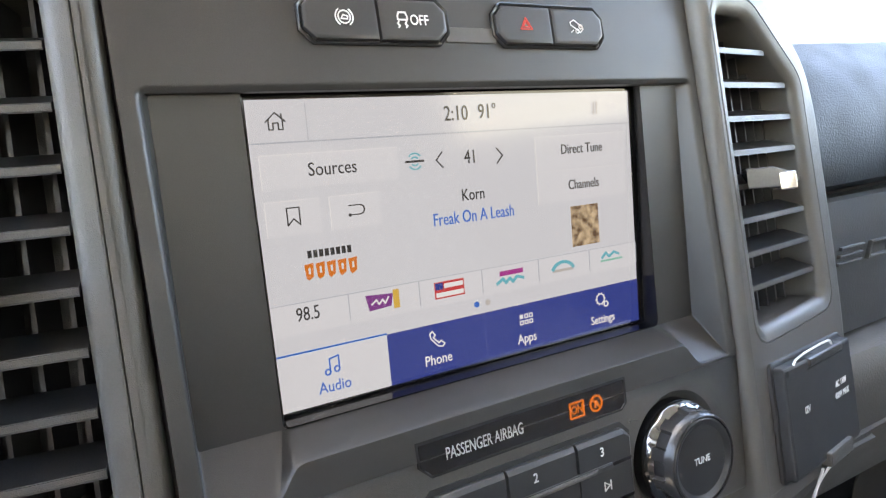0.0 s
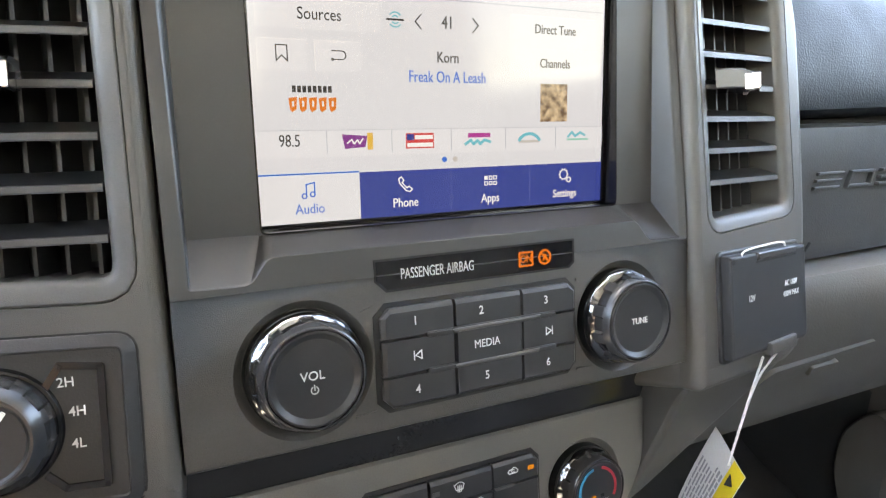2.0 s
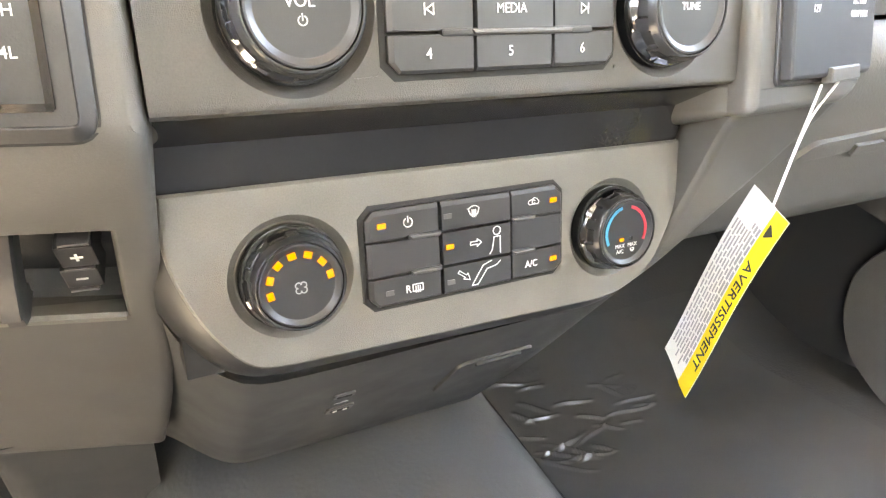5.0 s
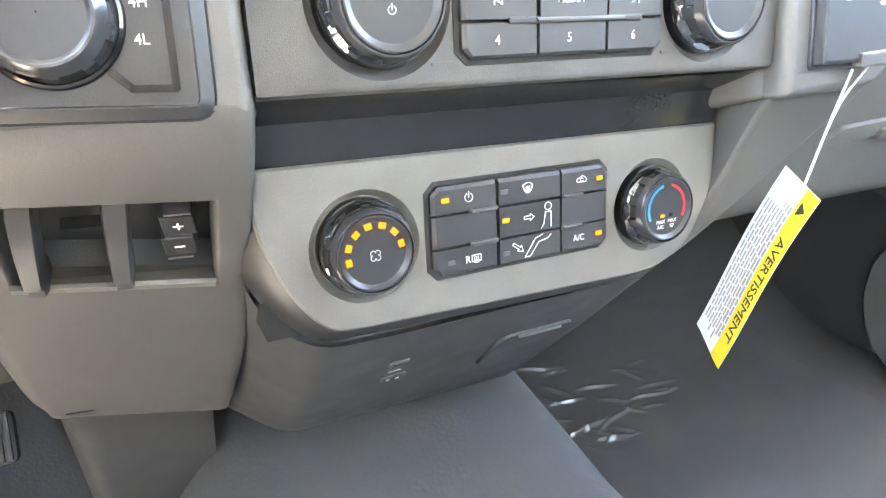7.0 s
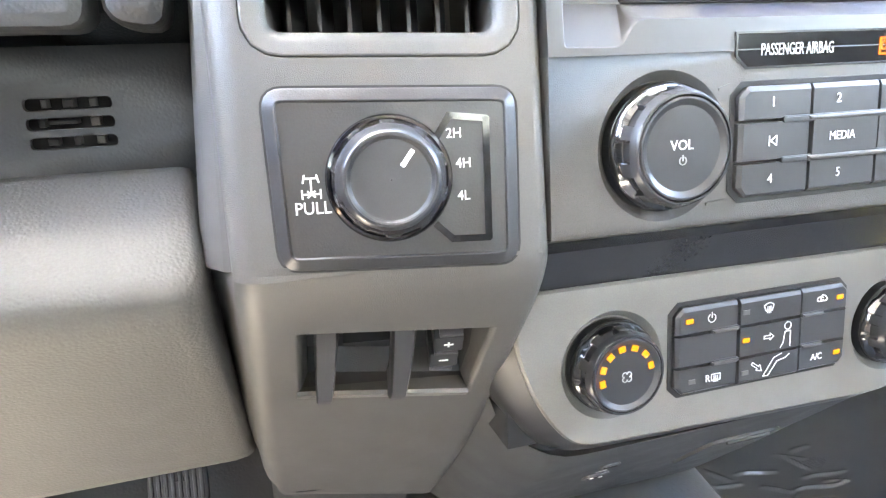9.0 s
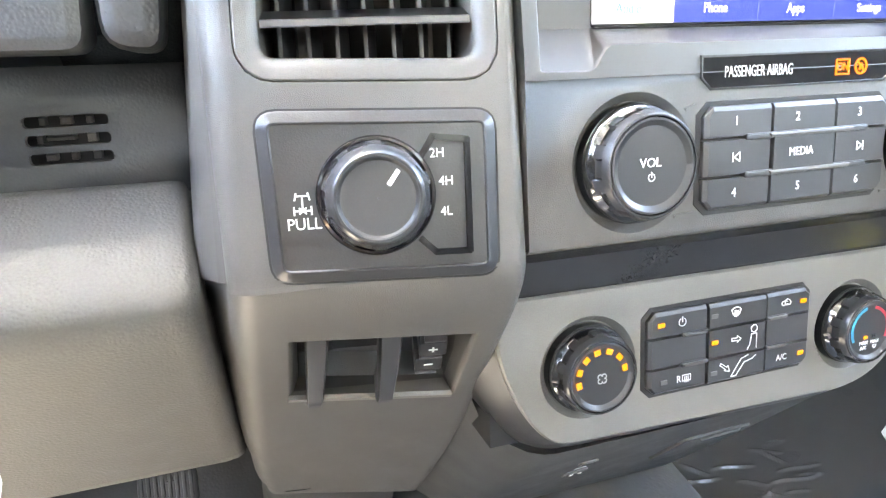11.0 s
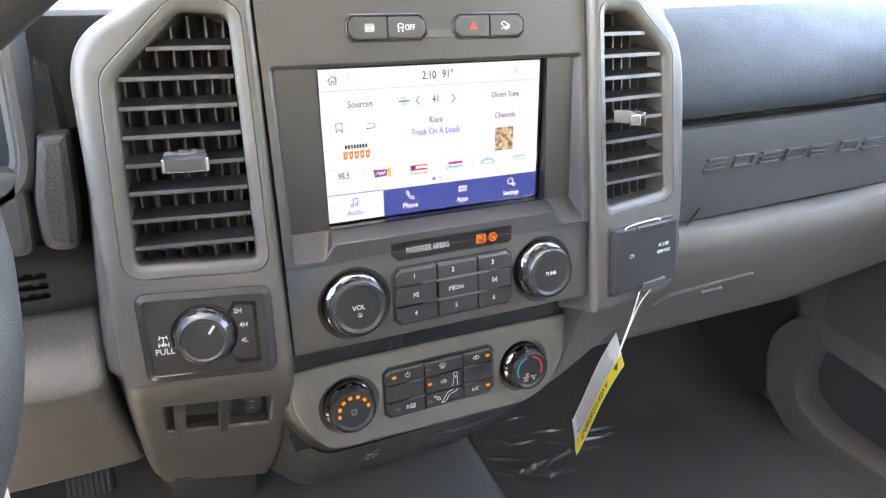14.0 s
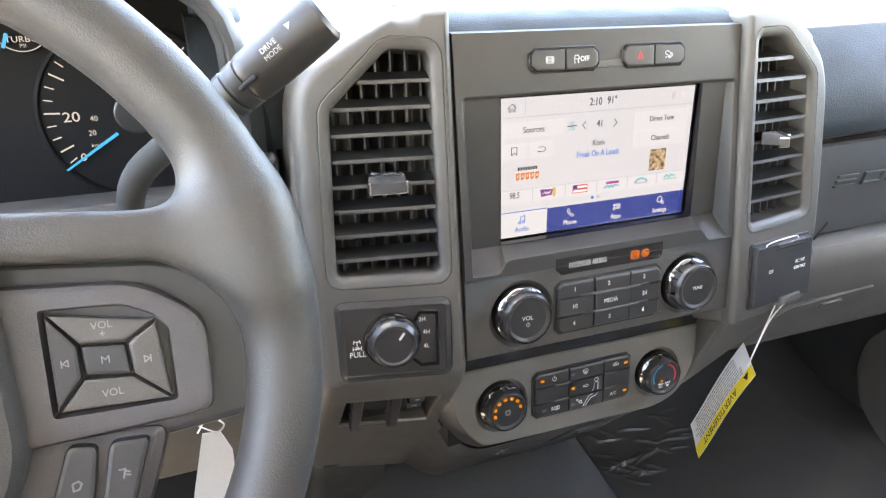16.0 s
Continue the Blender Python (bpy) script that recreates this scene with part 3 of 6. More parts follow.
holed(sb, out_u, rim, lambda p: UPPER(p[0], p[1]).translation)
inner_y = lambda x, z: -0.0035 - (0.0045 if z < -0.05 else 0.0)
loft(sb, [on(UPPER, rim), on(UPPER, rim_mid, -0.0004), on(UPPER, offset(front_r, -0.0002), -0.0014), [(x, inner_y(x, z), z) for x, z in inner]])
disp = rounded(rect(-0.0886, 0.0906, -0.0544, 0.0566), 0.0022)
loft(sb, [[(X0, 0.006, 0.101), (X1, 0.006, 0.101)], [tuple(UPPER(X0, 0.1005, -0.001).translation), tuple(UPPER(X1, 0.1005, -0.001).translation)], on(UPPER, [(X0, 0.1000), (X1, 0.1000)])], closed=False)
for xa in (X0, X1):
    loft(sb, [on(UPPER, [(xa, 0.1), (xa, -0.073)]), [(xa, 0.03, 0.1), (xa, 0.03, -0.073)]], closed=False)
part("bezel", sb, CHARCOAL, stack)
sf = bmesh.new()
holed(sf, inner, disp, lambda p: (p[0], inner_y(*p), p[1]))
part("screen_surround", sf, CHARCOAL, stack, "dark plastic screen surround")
part("screen_reveal", loft(bmesh.new(), [[(x, inner_y(x, z) - 0.0002, z) for x, z in offset(disp, 0.0006)], [(x, inner_y(x, z) - 0.0004, z) for x, z in disp], [(x, -0.0008, z) for x, z in offset(disp, -0.0004)]]), GLOSS, stack, "gloss black lip round the screen")

ab = bmesh.new()
DL, DT = (-0.0790, -0.1062), (0.0790, -0.1072)
out_l = [(X0, -0.073), (X0, -0.1345), (0, -0.1355), (0, -0.073)]
out_r = [(0, -0.073), (0, -0.1355), (X1, -0.1365), (X1, -0.073)]
AM = AUDIO(0, -0.1)
for o, (cx, cz) in ((out_l, DL), (out_r, DT)):
    hole = [(cx + 0.0276 * math.cos(2 * math.pi * k / 48), cz + 0.0276 * math.sin(2 * math.pi * k / 48)) for k in range(48)]
    holed(ab, o, hole, lambda p: AUDIO(*p).translation)
    rg = lambda r, w: [AUDIO(cx + r * math.cos(2 * math.pi * k / 48), cz + r * math.sin(2 * math.pi * k / 48), w).translation for k in range(48)]
    loft(ab, [rg(0.0276, 0), rg(0.0272, -0.0003), rg(0.0252, -0.0028), rg(0.0240, -0.0046), rg(0.0215, -0.0050), rg(0.002, -0.0050)])
loft(ab, [on(AUDIO, [(X0, -0.1345), (0, -0.1355), (X1, -0.1365)]), on(AUDIO, [(X0, -0.1365), (0, -0.1375), (X1, -0.1385)], -0.0008), on(AUDIO, [(X0, -0.1378), (0, -0.1388), (X1, -0.1398)], -0.003), [(X0, -0.012, -0.1395), (0, -0.012, -0.1405), (X1, -0.012, -0.1415)]], closed=False)
for xa in (X0, X1):
    loft(ab, [on(AUDIO, [(xa, -0.073), (xa, -0.136)]), [(xa, 0.03, -0.073), (xa, 0.03, -0.139)]], closed=False)
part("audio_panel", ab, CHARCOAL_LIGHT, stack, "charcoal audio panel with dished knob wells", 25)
gs = bmesh.new()
loft(gs, [[(X0 - 0.002, -0.020, -0.138), (0.1262, -0.020, -0.142)], [(X0 - 0.002, 0.000, -0.150), (0.1262, 0.0, -0.152)], [(X0 - 0.002, 0.006, -0.168), (0.1262, 0.006, -0.171)], [(X0 - 0.002, 0.012, -0.172), (0.1262, 0.012, -0.175)]], closed=False)
part("gap_strip", gs, SATIN_BLACK, stack, "glossy black recessed strip")
for (ax, az), (bx, bz) in (((-0.0560, -0.0865), (-0.0515, -0.0852)), ((-0.0600, -0.1290), (-0.0515, -0.1285)), ((0.0515, -0.0858), (0.0570, -0.0875)), ((0.0515, -0.1290), (0.0600, -0.1296))):
    a, b = flat(AUDIO, AM, [(ax, az), (bx, bz)])
    part("shoulder", stroke([[a, b]], 0.0011, 0.0, 0.0006), CHARCOAL_LIGHT, stack, "moulded shoulder line").matrix_basis = AM
part("core", block(-0.123, 0.123, 0.02, 0.30, -0.25, 0.095), MATTE, stack)

cp = thing("climate_controls", CLIM(0, -0.207), "warm charcoal climate panel with a rounded lower outline", "control panel")
co = rounded(flat(CLIM, CLIM(0, -0.207), [(-0.1255, -0.1675), (-0.1268, -0.192), (-0.1170, -0.2195), (-0.1010, -0.2420), (-0.0850, -0.2440), (0.0850, -0.2485), (0.1110, -0.2380), (0.1280, -0.2060), (0.1275, -0.1705)]), [0.001, 0.012, 0.012, 0.014, 0.006, 0.014, 0.014, 0.012, 0.001], 5)
cb = bmesh.new()
KF, KT = (-0.0800, -0.2060), (0.0820, -0.2105)
wells = []
CM = CLIM(0, -0.207)
for (cx, cz) in (KF, KT):
    c2 = flat(CLIM, CM, [(cx, cz)])[0]
    wells.append([(c2[0] + 0.0254 * math.cos(2 * math.pi * k / 48), c2[1] + 0.0254 * math.sin(2 * math.pi * k / 48)) for k in range(48)])
es = []
top = offset(co, -0.003)
for lp in [top] + wells:
    vs = [cb.verts.new((a, b, 0)) for a, b in lp]
    es += [cb.edges.new((a, b)) for a, b in zip(vs, vs[1:] + vs[:1])]
bmesh.ops.triangle_fill(cb, use_beauty=True, edges=es)
loft(cb, [up(top, 0), up(offset(co, -0.0012), -0.0004), up(offset(co, -0.0002), -0.0016), up(co, -0.0030)])
for wl in wells:
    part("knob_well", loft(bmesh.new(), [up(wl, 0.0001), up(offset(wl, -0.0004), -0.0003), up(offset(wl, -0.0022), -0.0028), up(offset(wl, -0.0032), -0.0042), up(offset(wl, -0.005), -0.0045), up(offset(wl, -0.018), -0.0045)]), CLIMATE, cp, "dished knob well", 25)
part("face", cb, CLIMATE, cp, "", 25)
# black stands in for the shade on this down-facing rim
part("skirt", loft(bmesh.new(), [up(offset(co, -0.0004), -0.0028), up(offset(co, 0.0024), -0.0056), up(offset(co, 0.0075), -0.0120), up(offset(co, 0.0105), -0.0200), up(offset(co, 0.0120), -0.0250), up(offset(co, 0.0115), -0.0600)]), BLACK, cp, "rim behind the panel, black to stand for its shade", 60)

lower = thing("lower_console_panel", CONS(0, -0.31), "dark sloping lower console panel with sockets", "console panel")


def mix(x, table):
    for (a, va), (b, vb) in zip(table, table[1:]):
        if x <= b:
            return va + (vb - va) * max(0.0, (x - a) / (b - a))
    return table[-1][1]


bm = bmesh.new()
inv, grid = CONS(0, -0.31).inverted(), []
for jj in range(-2, 19):
    v = min(1.0, max(0.0, jj / 16))
    row = []
    for ii in range(41):
        u = ii / 40
        z = -0.2600 - 0.125 * v
        xl, xr = -0.1560, mix(-z, [(0.25, 0.1080), (0.27, 0.1240), (0.307, 0.1130), (0.39, 0.0830)])
        x = xl + (xr - xl) * u
        zt = mix(x, [(-0.156, -0.2150), (-0.130, -0.2220), (-0.124, -0.2390), (-0.116, -0.2515), (-0.105, -0.2580), (-0.06, -0.2600), (0.04, -0.2595), (0.10, -0.2565), (0.125, -0.2620)])
        zb = mix(x, [(-0.14, -0.3700), (-0.085, -0.3820), (0.083, -0.3905)])
        z = zt + (zb - zt) * v
        y = -0.243 - z + mix(x, [(-0.156, 0.076), (-0.130, 0.050), (-0.120, 0.033), (-0.110, 0.016), (-0.100, 0.004), (-0.092, 0.0)]) + 0.015 * max(0.0, (x - 0.085) / 0.04) ** 2
        if jj < 0:
            y, z = y + 0.0015 * jj * jj + 0.001, z + 0.0006 * jj - 0.0002
        if jj > 16:
            y, z = y + 0.006 * (jj - 16) ** 2, z - 0.0006 * (jj - 16)
        row.append(bm.verts.new(inv @ Vector((x, y, z))))
    grid.append(row)
for a, b in zip(grid, grid[1:]):
    for ii in range(40):
        bm.faces.new((a[ii], a[ii + 1], b[ii + 1], b[ii]))
part("face", bm, LOWER, lower, "", 60)
UM = CONS(0, -0.31)
for nm, (ux, uz), w, h in (("usb_c_port", (-0.0455, -0.2985), 0.0125, 0.0062), ("usb_a_port", (-0.0425, -0.3195), 0.0165, 0.0098)):
    c = flat(CONS, UM, [(ux, uz)])[0]
    port = part(nm, slab(rounded(rect(-w / 2, w / 2, -h / 2, h / 2), 0.0022), -0.001, 0.0012, 0.0005), SPOKE, lower, "small grey charging port")
    port.matrix_basis = Matrix.Translation((c[0], c[1], 0))
    part("slot", slab(rounded(rect(-w * 0.34, w * 0.34, -h * 0.2, h * 0.2), 0.001), 0.0, 0.0015), MATTE, port)
    if nm == "usb_a_port":
        for q in (-0.003, 0.003):
            part("contact", block(q - 0.0012, q + 0.0012, -0.001, 0.001, 0.001, 0.0019), INK, port)
c = flat(CONS, UM, [(-0.0440, -0.3100)])[0]
part("icon", stroke([[(c[0] - 0.004, c[1]), (c[0] + 0.004, c[1])], [(c[0] - 0.001, c[1]), (c[0] + 0.001, c[1] + 0.0015), (c[0] + 0.003, c[1] + 0.0015)]], 0.0006, 0.0004), INK_DIM, lower)
cap = thing("power_outlet", CONS(0.052, -0.318), "black hinged cap over a lower outlet", "outlet cover")
part("cap", slab(rounded(rect(-0.027, 0.027, -0.030, 0.026), 0.008), -0.004, 0.0022, 0.0012), LOWER, cap)
part("hinge", block(-0.016, 0.016, 0.022, 0.025, 0.001, 0.004, 0.001, 0.001), LOWER, cap)


# ---- vent towers ----
def tower(name, face, outline, radii, opening, m, label, outer):
    """A trim tower with a rolled outer edge; outer tells which places of the outline roll widely."""
    t = thing(name, m, label, "dash trim")
    o = rounded(flat(face, m, outline), radii, 7)
    h = rounded(flat(face, m, opening), 0.005, 4)
    side_x = outline[0][0]
    inset = [Vector(q) - Vector(p) for p, q in zip(o, offset(o, -1.0))]
    wide_ = [outer(p) for p in o]
    foot = min(p[1] for p in o) + 0.006
    inset = [Vector((-1.0 if p[0] > 0 else 1.0, 0.0)) if k and p[1] < foot else v for p, v, k in zip(o, inset, wide_)]

    def ring(small, big, d0, d1, flare=0.0):
        out = []
        for p, v, k in zip(o, inset, wide_):
            low = max(0.0, min(1.0, (-0.04 - p[1]) / 0.05)) if side_x < 0 else 0.0
            q = Vector(p) + v * (small + (big - flare * low - small) * k)
            out.append((q.x, q.y, d0 + (d1 - d0) * k))
        return out
    bm = bmesh.new()
    hole = offset(h, 0.0086)
    flat_edge = [(x, y) for x, y, w in ring(0.005, 0.0110, 0, 0)]
    holed(bm, flat_edge, hole, lambda p: (p[0], p[1], 0))
    prof = ((0.005, 0.0110, 0, 0), (0.0036, 0.0082, -0.0003, -0.0005), (0.0024, 0.0056, -0.0009, -0.0018), (0.0014, 0.0034, -0.0018, -0.0038), (0.0006, 0.0016, -0.0030, -0.0066), (0.0001, 0.0004, -0.0046, -0.0102), (0, 0, -0.006, -0.0145), (0, 0, -0.013, -0.0230), (0.001, 0.001, -0.0135, -0.0236))
    loft(bm, [ring(*q) for q in prof])
    part("side_cover", loft(bmesh.new(), [ring(0.002, 0.002, -0.0128, -0.0228), ring(0.0003, 0.0010, -0.0142, -0.0244), ring(-0.001, 0.0, -0.020, -0.029, 0.0060), ring(-0.003, -0.0030, -0.035, -0.040, 0.0110), ring(-0.006, -0.0070, -0.055, -0.055, 0.0130), ring(-0.015, -0.0150, -0.13, -0.13)]), TRIM, t, "grained grey side", 60)
    loft(bm, [up(hole, 0), up(offset(h, 0.0083), -0.0011)])
    part("panel", bm, TRIM, t, "", 40)
    return t, h


OUT_L = [(-0.1268, 0.1165), (-0.1600, 0.1145), (-0.2215, 0.0865), (-0.2360, 0.0640), (-0.2375, -0.1428), (-0.1268, -0.1428)]
OPEN_L = [(-0.1415, 0.0900), (-0.1693, 0.0920), (-0.2104, 0.0532), (-0.2158, -0.0612), (-0.1424, -0.0635)]
OUT_R = [(0.1262, 0.1090), (0.1760, 0.1090), (0.2220, 0.0800), (0.2355, 0.0500), (0.2390, -0.0300), (0.2390, -0.0850), (0.2300, -0.1420), (0.2140, -0.1540), (0.1262, -0.1540)]
OPEN_R = [(0.1397, 0.0897), (0.1675, 0.0895), (0.2072, 0.0557), (0.2133, -0.0605), (0.1442, -0.0639)]
ML, MR = TOWL(-0.18, 0.0), TOWR(0.178, 0.0)
tl, hl = tower("vent_tower", TOWL, OUT_L, [0.004, 0.016, 0.02, 0.02, 0.0005, 0.004], OPEN_L, ML, "satin grey trim tower beside the steering column", lambda p: 1.0 if p[0] < -0.02 or p[1] > 0.112 and p[0] < 0.03 else 0.0)
tr, hr = tower("vent_tower", TOWR, OUT_R, [0.004, 0.016, 0.02, 0.02, 0.02, 0.02, 0.01, 0.01, 0.004], OPEN_R, MR, "satin grey trim tower on the passenger side", lambda p: 0.9 if p[0] > 0.03 and p[1] > -0.10 else 0.0)


def air_vent(h, m, zs, tab_x, tab_row, label, lean, wide, tilt):
    v = thing("air_vent", m, label, "air vent", "dash air vents")
    fr_ = bmesh.new()
    loft(fr_, [up(offset(h, 0.0083), -0.0011), up(offset(h, 0.0080), -0.0002), up(offset(h, 0.0074), 0.0001), up(offset(h, 0.0042), -0.0005), up(offset(h, 0.0020), -0.0015), up(offset(h, 0.0005), -0.0033), up(h, -0.0052), up(offset(h, -0.001), -0.045)])
    part("frame", fr_, TRIM, v, "satin grey vent surround", 30)
    part("backing", slab(offset(h, 0.001), -0.05, -0.044), MATTE, v)

    def span(y):
        xs = []
        for a, b in zip(h, h[1:] + h[:1]):
            if (a[1] - y) * (b[1] - y) < 0:
                xs.append(a[0] + (b[0] - a[0]) * (y - a[1]) / (b[1] - a[1]))
        return min(xs), max(xs)
    for y in zs:
        a, b = span(y)
        bm = bmesh.new()
        sec = [(-0.0050, -0.0014), (-0.0042, -0.0018), (-0.0045, 0.0010), (-0.0054, 0.0014), (-0.0180, 0.0062), (-0.0185, 0.0050)]
        loft(bm, [[(a + 0.0005, y + q, w) for w, q in sec], [(b - 0.0005, y + q, w) for w, q in sec]], True, True)
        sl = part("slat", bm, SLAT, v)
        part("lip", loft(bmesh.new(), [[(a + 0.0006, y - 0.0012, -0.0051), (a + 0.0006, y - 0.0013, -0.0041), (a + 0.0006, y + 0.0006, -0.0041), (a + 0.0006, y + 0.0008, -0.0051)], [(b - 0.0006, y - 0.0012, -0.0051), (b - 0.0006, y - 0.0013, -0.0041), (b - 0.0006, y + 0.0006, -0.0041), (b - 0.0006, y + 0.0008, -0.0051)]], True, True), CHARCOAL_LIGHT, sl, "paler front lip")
    x_all = [p[0] for p in h]
    n = 7
    for k in range(n):
        x = min(x_all) + 0.006 + (max(x_all) - min(x_all) - 0.012) * k / (n - 1)
        ys = [a[1] + (b[1] - a[1]) * (x - a[0]) / (b[0] - a[0]) for a, b in zip(h, h[1:] + h[:1]) if (a[0] - x) * (b[0] - x) < 0]
        if len(ys) < 2:
            continue
        bm = bmesh.new()
        loft(bm, [[(x - 0.0007, min(ys), -0.019), (x + 0.0007, min(ys), -0.019), (x + 0.0007 + lean, min(ys), -0.034), (x - 0.0007 + lean, min(ys), -0.034)], [(x - 0.0007, max(ys), -0.019), (x + 0.0007, max(ys), -0.019), (x + 0.0007 + lean, max(ys), -0.034), (x - 0.0007 + lean, max(ys), -0.034)]], True, True)
        part("vane", bm, BLACK, v)
    for wx, ww in wide:
        bm = bmesh.new()
        y0, y1 = min(p[1] for p in h) + 0.004, max(p[1] for p in h) - 0.03
        loft(bm, [up(rect(wx - ww, wx + ww, y0, y1), -0.040), up(rect(wx - ww, wx + ww, y0, y1), -0.0375)], True, True)
        part("damper_link", bm, TRIM, v, "paler link bar deep in the vent")
    y = zs[tab_row]
    bm = bmesh.new()
    loft(bm, [up(rounded(rect(-0.0120, 0.0120, -0.0020, 0.0085), 0.001), -0.010), up(rounded(rect(-0.0125, 0.0125, -0.0030, 0.0075), 0.001), 0.002), up(rounded(rect(-0.0132, 0.0132, -0.0042, 0.0040), 0.0012), 0.0092), up(rounded(rect(-0.0128, 0.0128, -0.0038, 0.0032), 0.0012), 0.0110)], True, True)
    tb = part("tab", bm, TAB, v, "smoked sliding tab with chrome ends")
    tb.matrix_basis = Matrix.Translation((tab_x, y, 0)) @ Matrix.Rotation(radians(tilt), 4, "Y")
    for q in (-1, 1):
        cr = rounded(rect(q * 0.0127 - 0.0012, q * 0.0127 + 0.0012, -0.0046, 0.0040), 0.0008)
        part("tab_end", slab(cr, 0.004, 0.0114, 0.0008), CHROME, tb, "chrome tab end")
    part("tab_edge", slab(rect(-0.0115, 0.0115, -0.0047, -0.0040), 0.006, 0.0112, 0.0002), CHROME, tb, "chrome lower edge")
    return v


ZS = [-0.0496 + 0.0173 * k for k in range(8)]
air_vent(hl, ML, [z * 1.007 for z in ZS], 0.0035, 3, "dark louvred air vent with eight slats and a chrome tab", 0.004, [(-0.020, 0.0035), (0.027, 0.003)], 0)
air_vent(hr, MR, [(-0.0448 + 0.0168 * k) * 1.006 for k in range(8)], -0.0130, 3, "dark louvred air vent with a chrome tab, passenger side", -0.004, [(-0.004, 0.007)], 34)

# lower covers of the towers
lc = thing("lower_dash_cover", LOWL(-0.185, -0.2), "dark grey lower dash cover with a trailer brake pocket", "dash trim")
LM = LOWL(-0.185, -0.2)
EDGE = ((-0.2500, 0.0700), (-0.2425, 0.0400), (-0.2388, 0.0260), (-0.2375, 0.0190), (-0.2373, 0.0145), (-0.2369, 0.0102), (-0.2357, 0.0066), (-0.2339, 0.0038), (-0.2317, 0.0018), (-0.2291, 0.0005), (-0.2260, 0.0))
POCKET = [-0.2160 + 0.0770 * k / 7 for k in range(8)]
COLS = list(EDGE) + [(x, 0.0) for x in POCKET] + [(-0.1330, 0.0), (-0.1300, 0.0008), (-0.1280, 0.0024), (-0.1268, 0.0050), (-0.1262, 0.0130)]
ROWS = [-0.1690 - 0.0420 * k / 4 for k in range(5)] + [-0.2160 - 0.0990 * k / 8 for k in range(9)]
c0, n0 = len(EDGE), 9


def cover_row(v):
    """A row of the cover, sloping a little more the lower it lies, with a rolled left and right border."""
    slope = mix(-v, [(0.167, 0.0), (0.169, -0.06), (0.211, -0.13), (0.315, -0.25)])
    xr = mix(-v, [(0.20, -0.1262), (0.231, -0.1245), (0.269, -0.1262), (0.308, -0.1310), (0.34, -0.1390)])
    xl = mix(-v, [(0.26, 0.0), (0.30, 0.002), (0.315, 0.007)])
    row = []
    for x, back_off in COLS:
        x += (xr + 0.1262) * max(0.0, (x + 0.2160) / 0.0898) + xl * max(0.0, (-0.2160 - x) / 0.0200)
        z = v + slope * max(0.0, x + 0.2165)
        row.append(LOWL(x, z).translation + Vector((0.04 * back_off, back_off, 0)))
    return row


grid = []
for k in range(n0):
    t = k / n0
    row = []
    for x, back_off in COLS:
        a, c, e = TOWL(x, -0.1378, 0.0004).translation, TOWL(x, -0.1531 - 0.0328 * x, 0.0007).translation, LOWL(x, -0.1690).translation
        row.append(a * (1 - t) ** 2 + c * 2 * t * (1 - t) + e * t * t + Vector(((0.17 - 0.13 * t) * min(back_off, 0.026), back_off, 0)))
    grid.append(row)
grid += [cover_row(v) for v in ROWS]
for dy, dz in ((0.004, -0.0045), (0.0075, -0.0068), (0.012, -0.0080), (0.030, -0.0090)):
    grid.append([p + Vector((0, dy, dz)) for p in cover_row(ROWS[-1])])
lb = bmesh.new()
inv = LM.inverted()
vg = [[lb.verts.new(inv @ p) for p in row] for row in grid]
for r in range(len(vg) - 1):
    for c in range(len(COLS) - 1):
        if not (n0 <= r < n0 + 4 and c0 <= c < c0 + 7):
            lb.faces.new((vg[r][c], vg[r][c + 1], vg[r + 1][c + 1], vg[r + 1][c]))
rim_ = [vg[n0 + 4][c0 + k] for k in range(7)] + [vg[n0 + 4 - k][c0 + 7] for k in range(4)] + [vg[n0][c0 + 7 - k] for k in range(7)] + [vg[n0 + k][c0] for k in range(4)]
pocket = [(q.co.x, q.co.y) for q in rim_]
py = sum(p[1] for p in pocket) / len(pocket)
deep = [(x, y - (0.0065 if y < py else -0.002), -0.0130 if y < py else -0.0200) for x, y in offset(pocket, -0.0035)]
back = [(x, y + (0.004 if y < py else 0), -0.024) for x, y, w in deep]
loft(lb, [[tuple(q.co) for q in rim_], up(offset(pocket, -0.0010), -0.0006), up(offset(pocket, -0.0019), -0.0017), up(offset(pocket, -0.0024), -0.0032), deep])
part("cover", lb, TRIM, lc, "", 60)
part("pocket_floor", loft(bmesh.new(), [deep, back], False, True), LOWER, lc, "dark pocket back")
sill = bmesh.new()
loft(sill, [[(x, -0.1776 + 0.8 * zz - 0.2 * x + dy, -zz + dz) for dy, dz in ((-0.0015, -0.001), (-0.0005, 0.0008), (0.002, 0.0012), (0.016, 0.0018), (0.016, -0.004), (0.002, -0.004))] for x, zz in ((-0.2160, 0.2085), (-0.1410, 0.2170))], True, True)
for vv in sill.verts:
    vv.co = LM.inverted() @ vv.co
# paler material puts the light on this up-facing sill into its colour
part("sill", sill, CLIMATE, lc, "pocket sill, painted paler to stand for light on it")
part("foot_panel", sweep([(0.115, -0.315), (0.155, -0.345), (0.175, -0.38), (0.30, -0.60), (0.50, -0.60), (0.50, -0.31)], [(-0.2320, 0.030, 0), (-0.2240, 0.008, 0), (-0.2180, 0.002, 0), (-0.2080, 0, 0), (-0.1400, 0, 0)]), LOWER, lc, "dark side of the tunnel below").matrix_basis = LM.inverted()
bc = thing("trailer_brake_control", LM, "trailer brake control with two levers and gain buttons", "brake control")
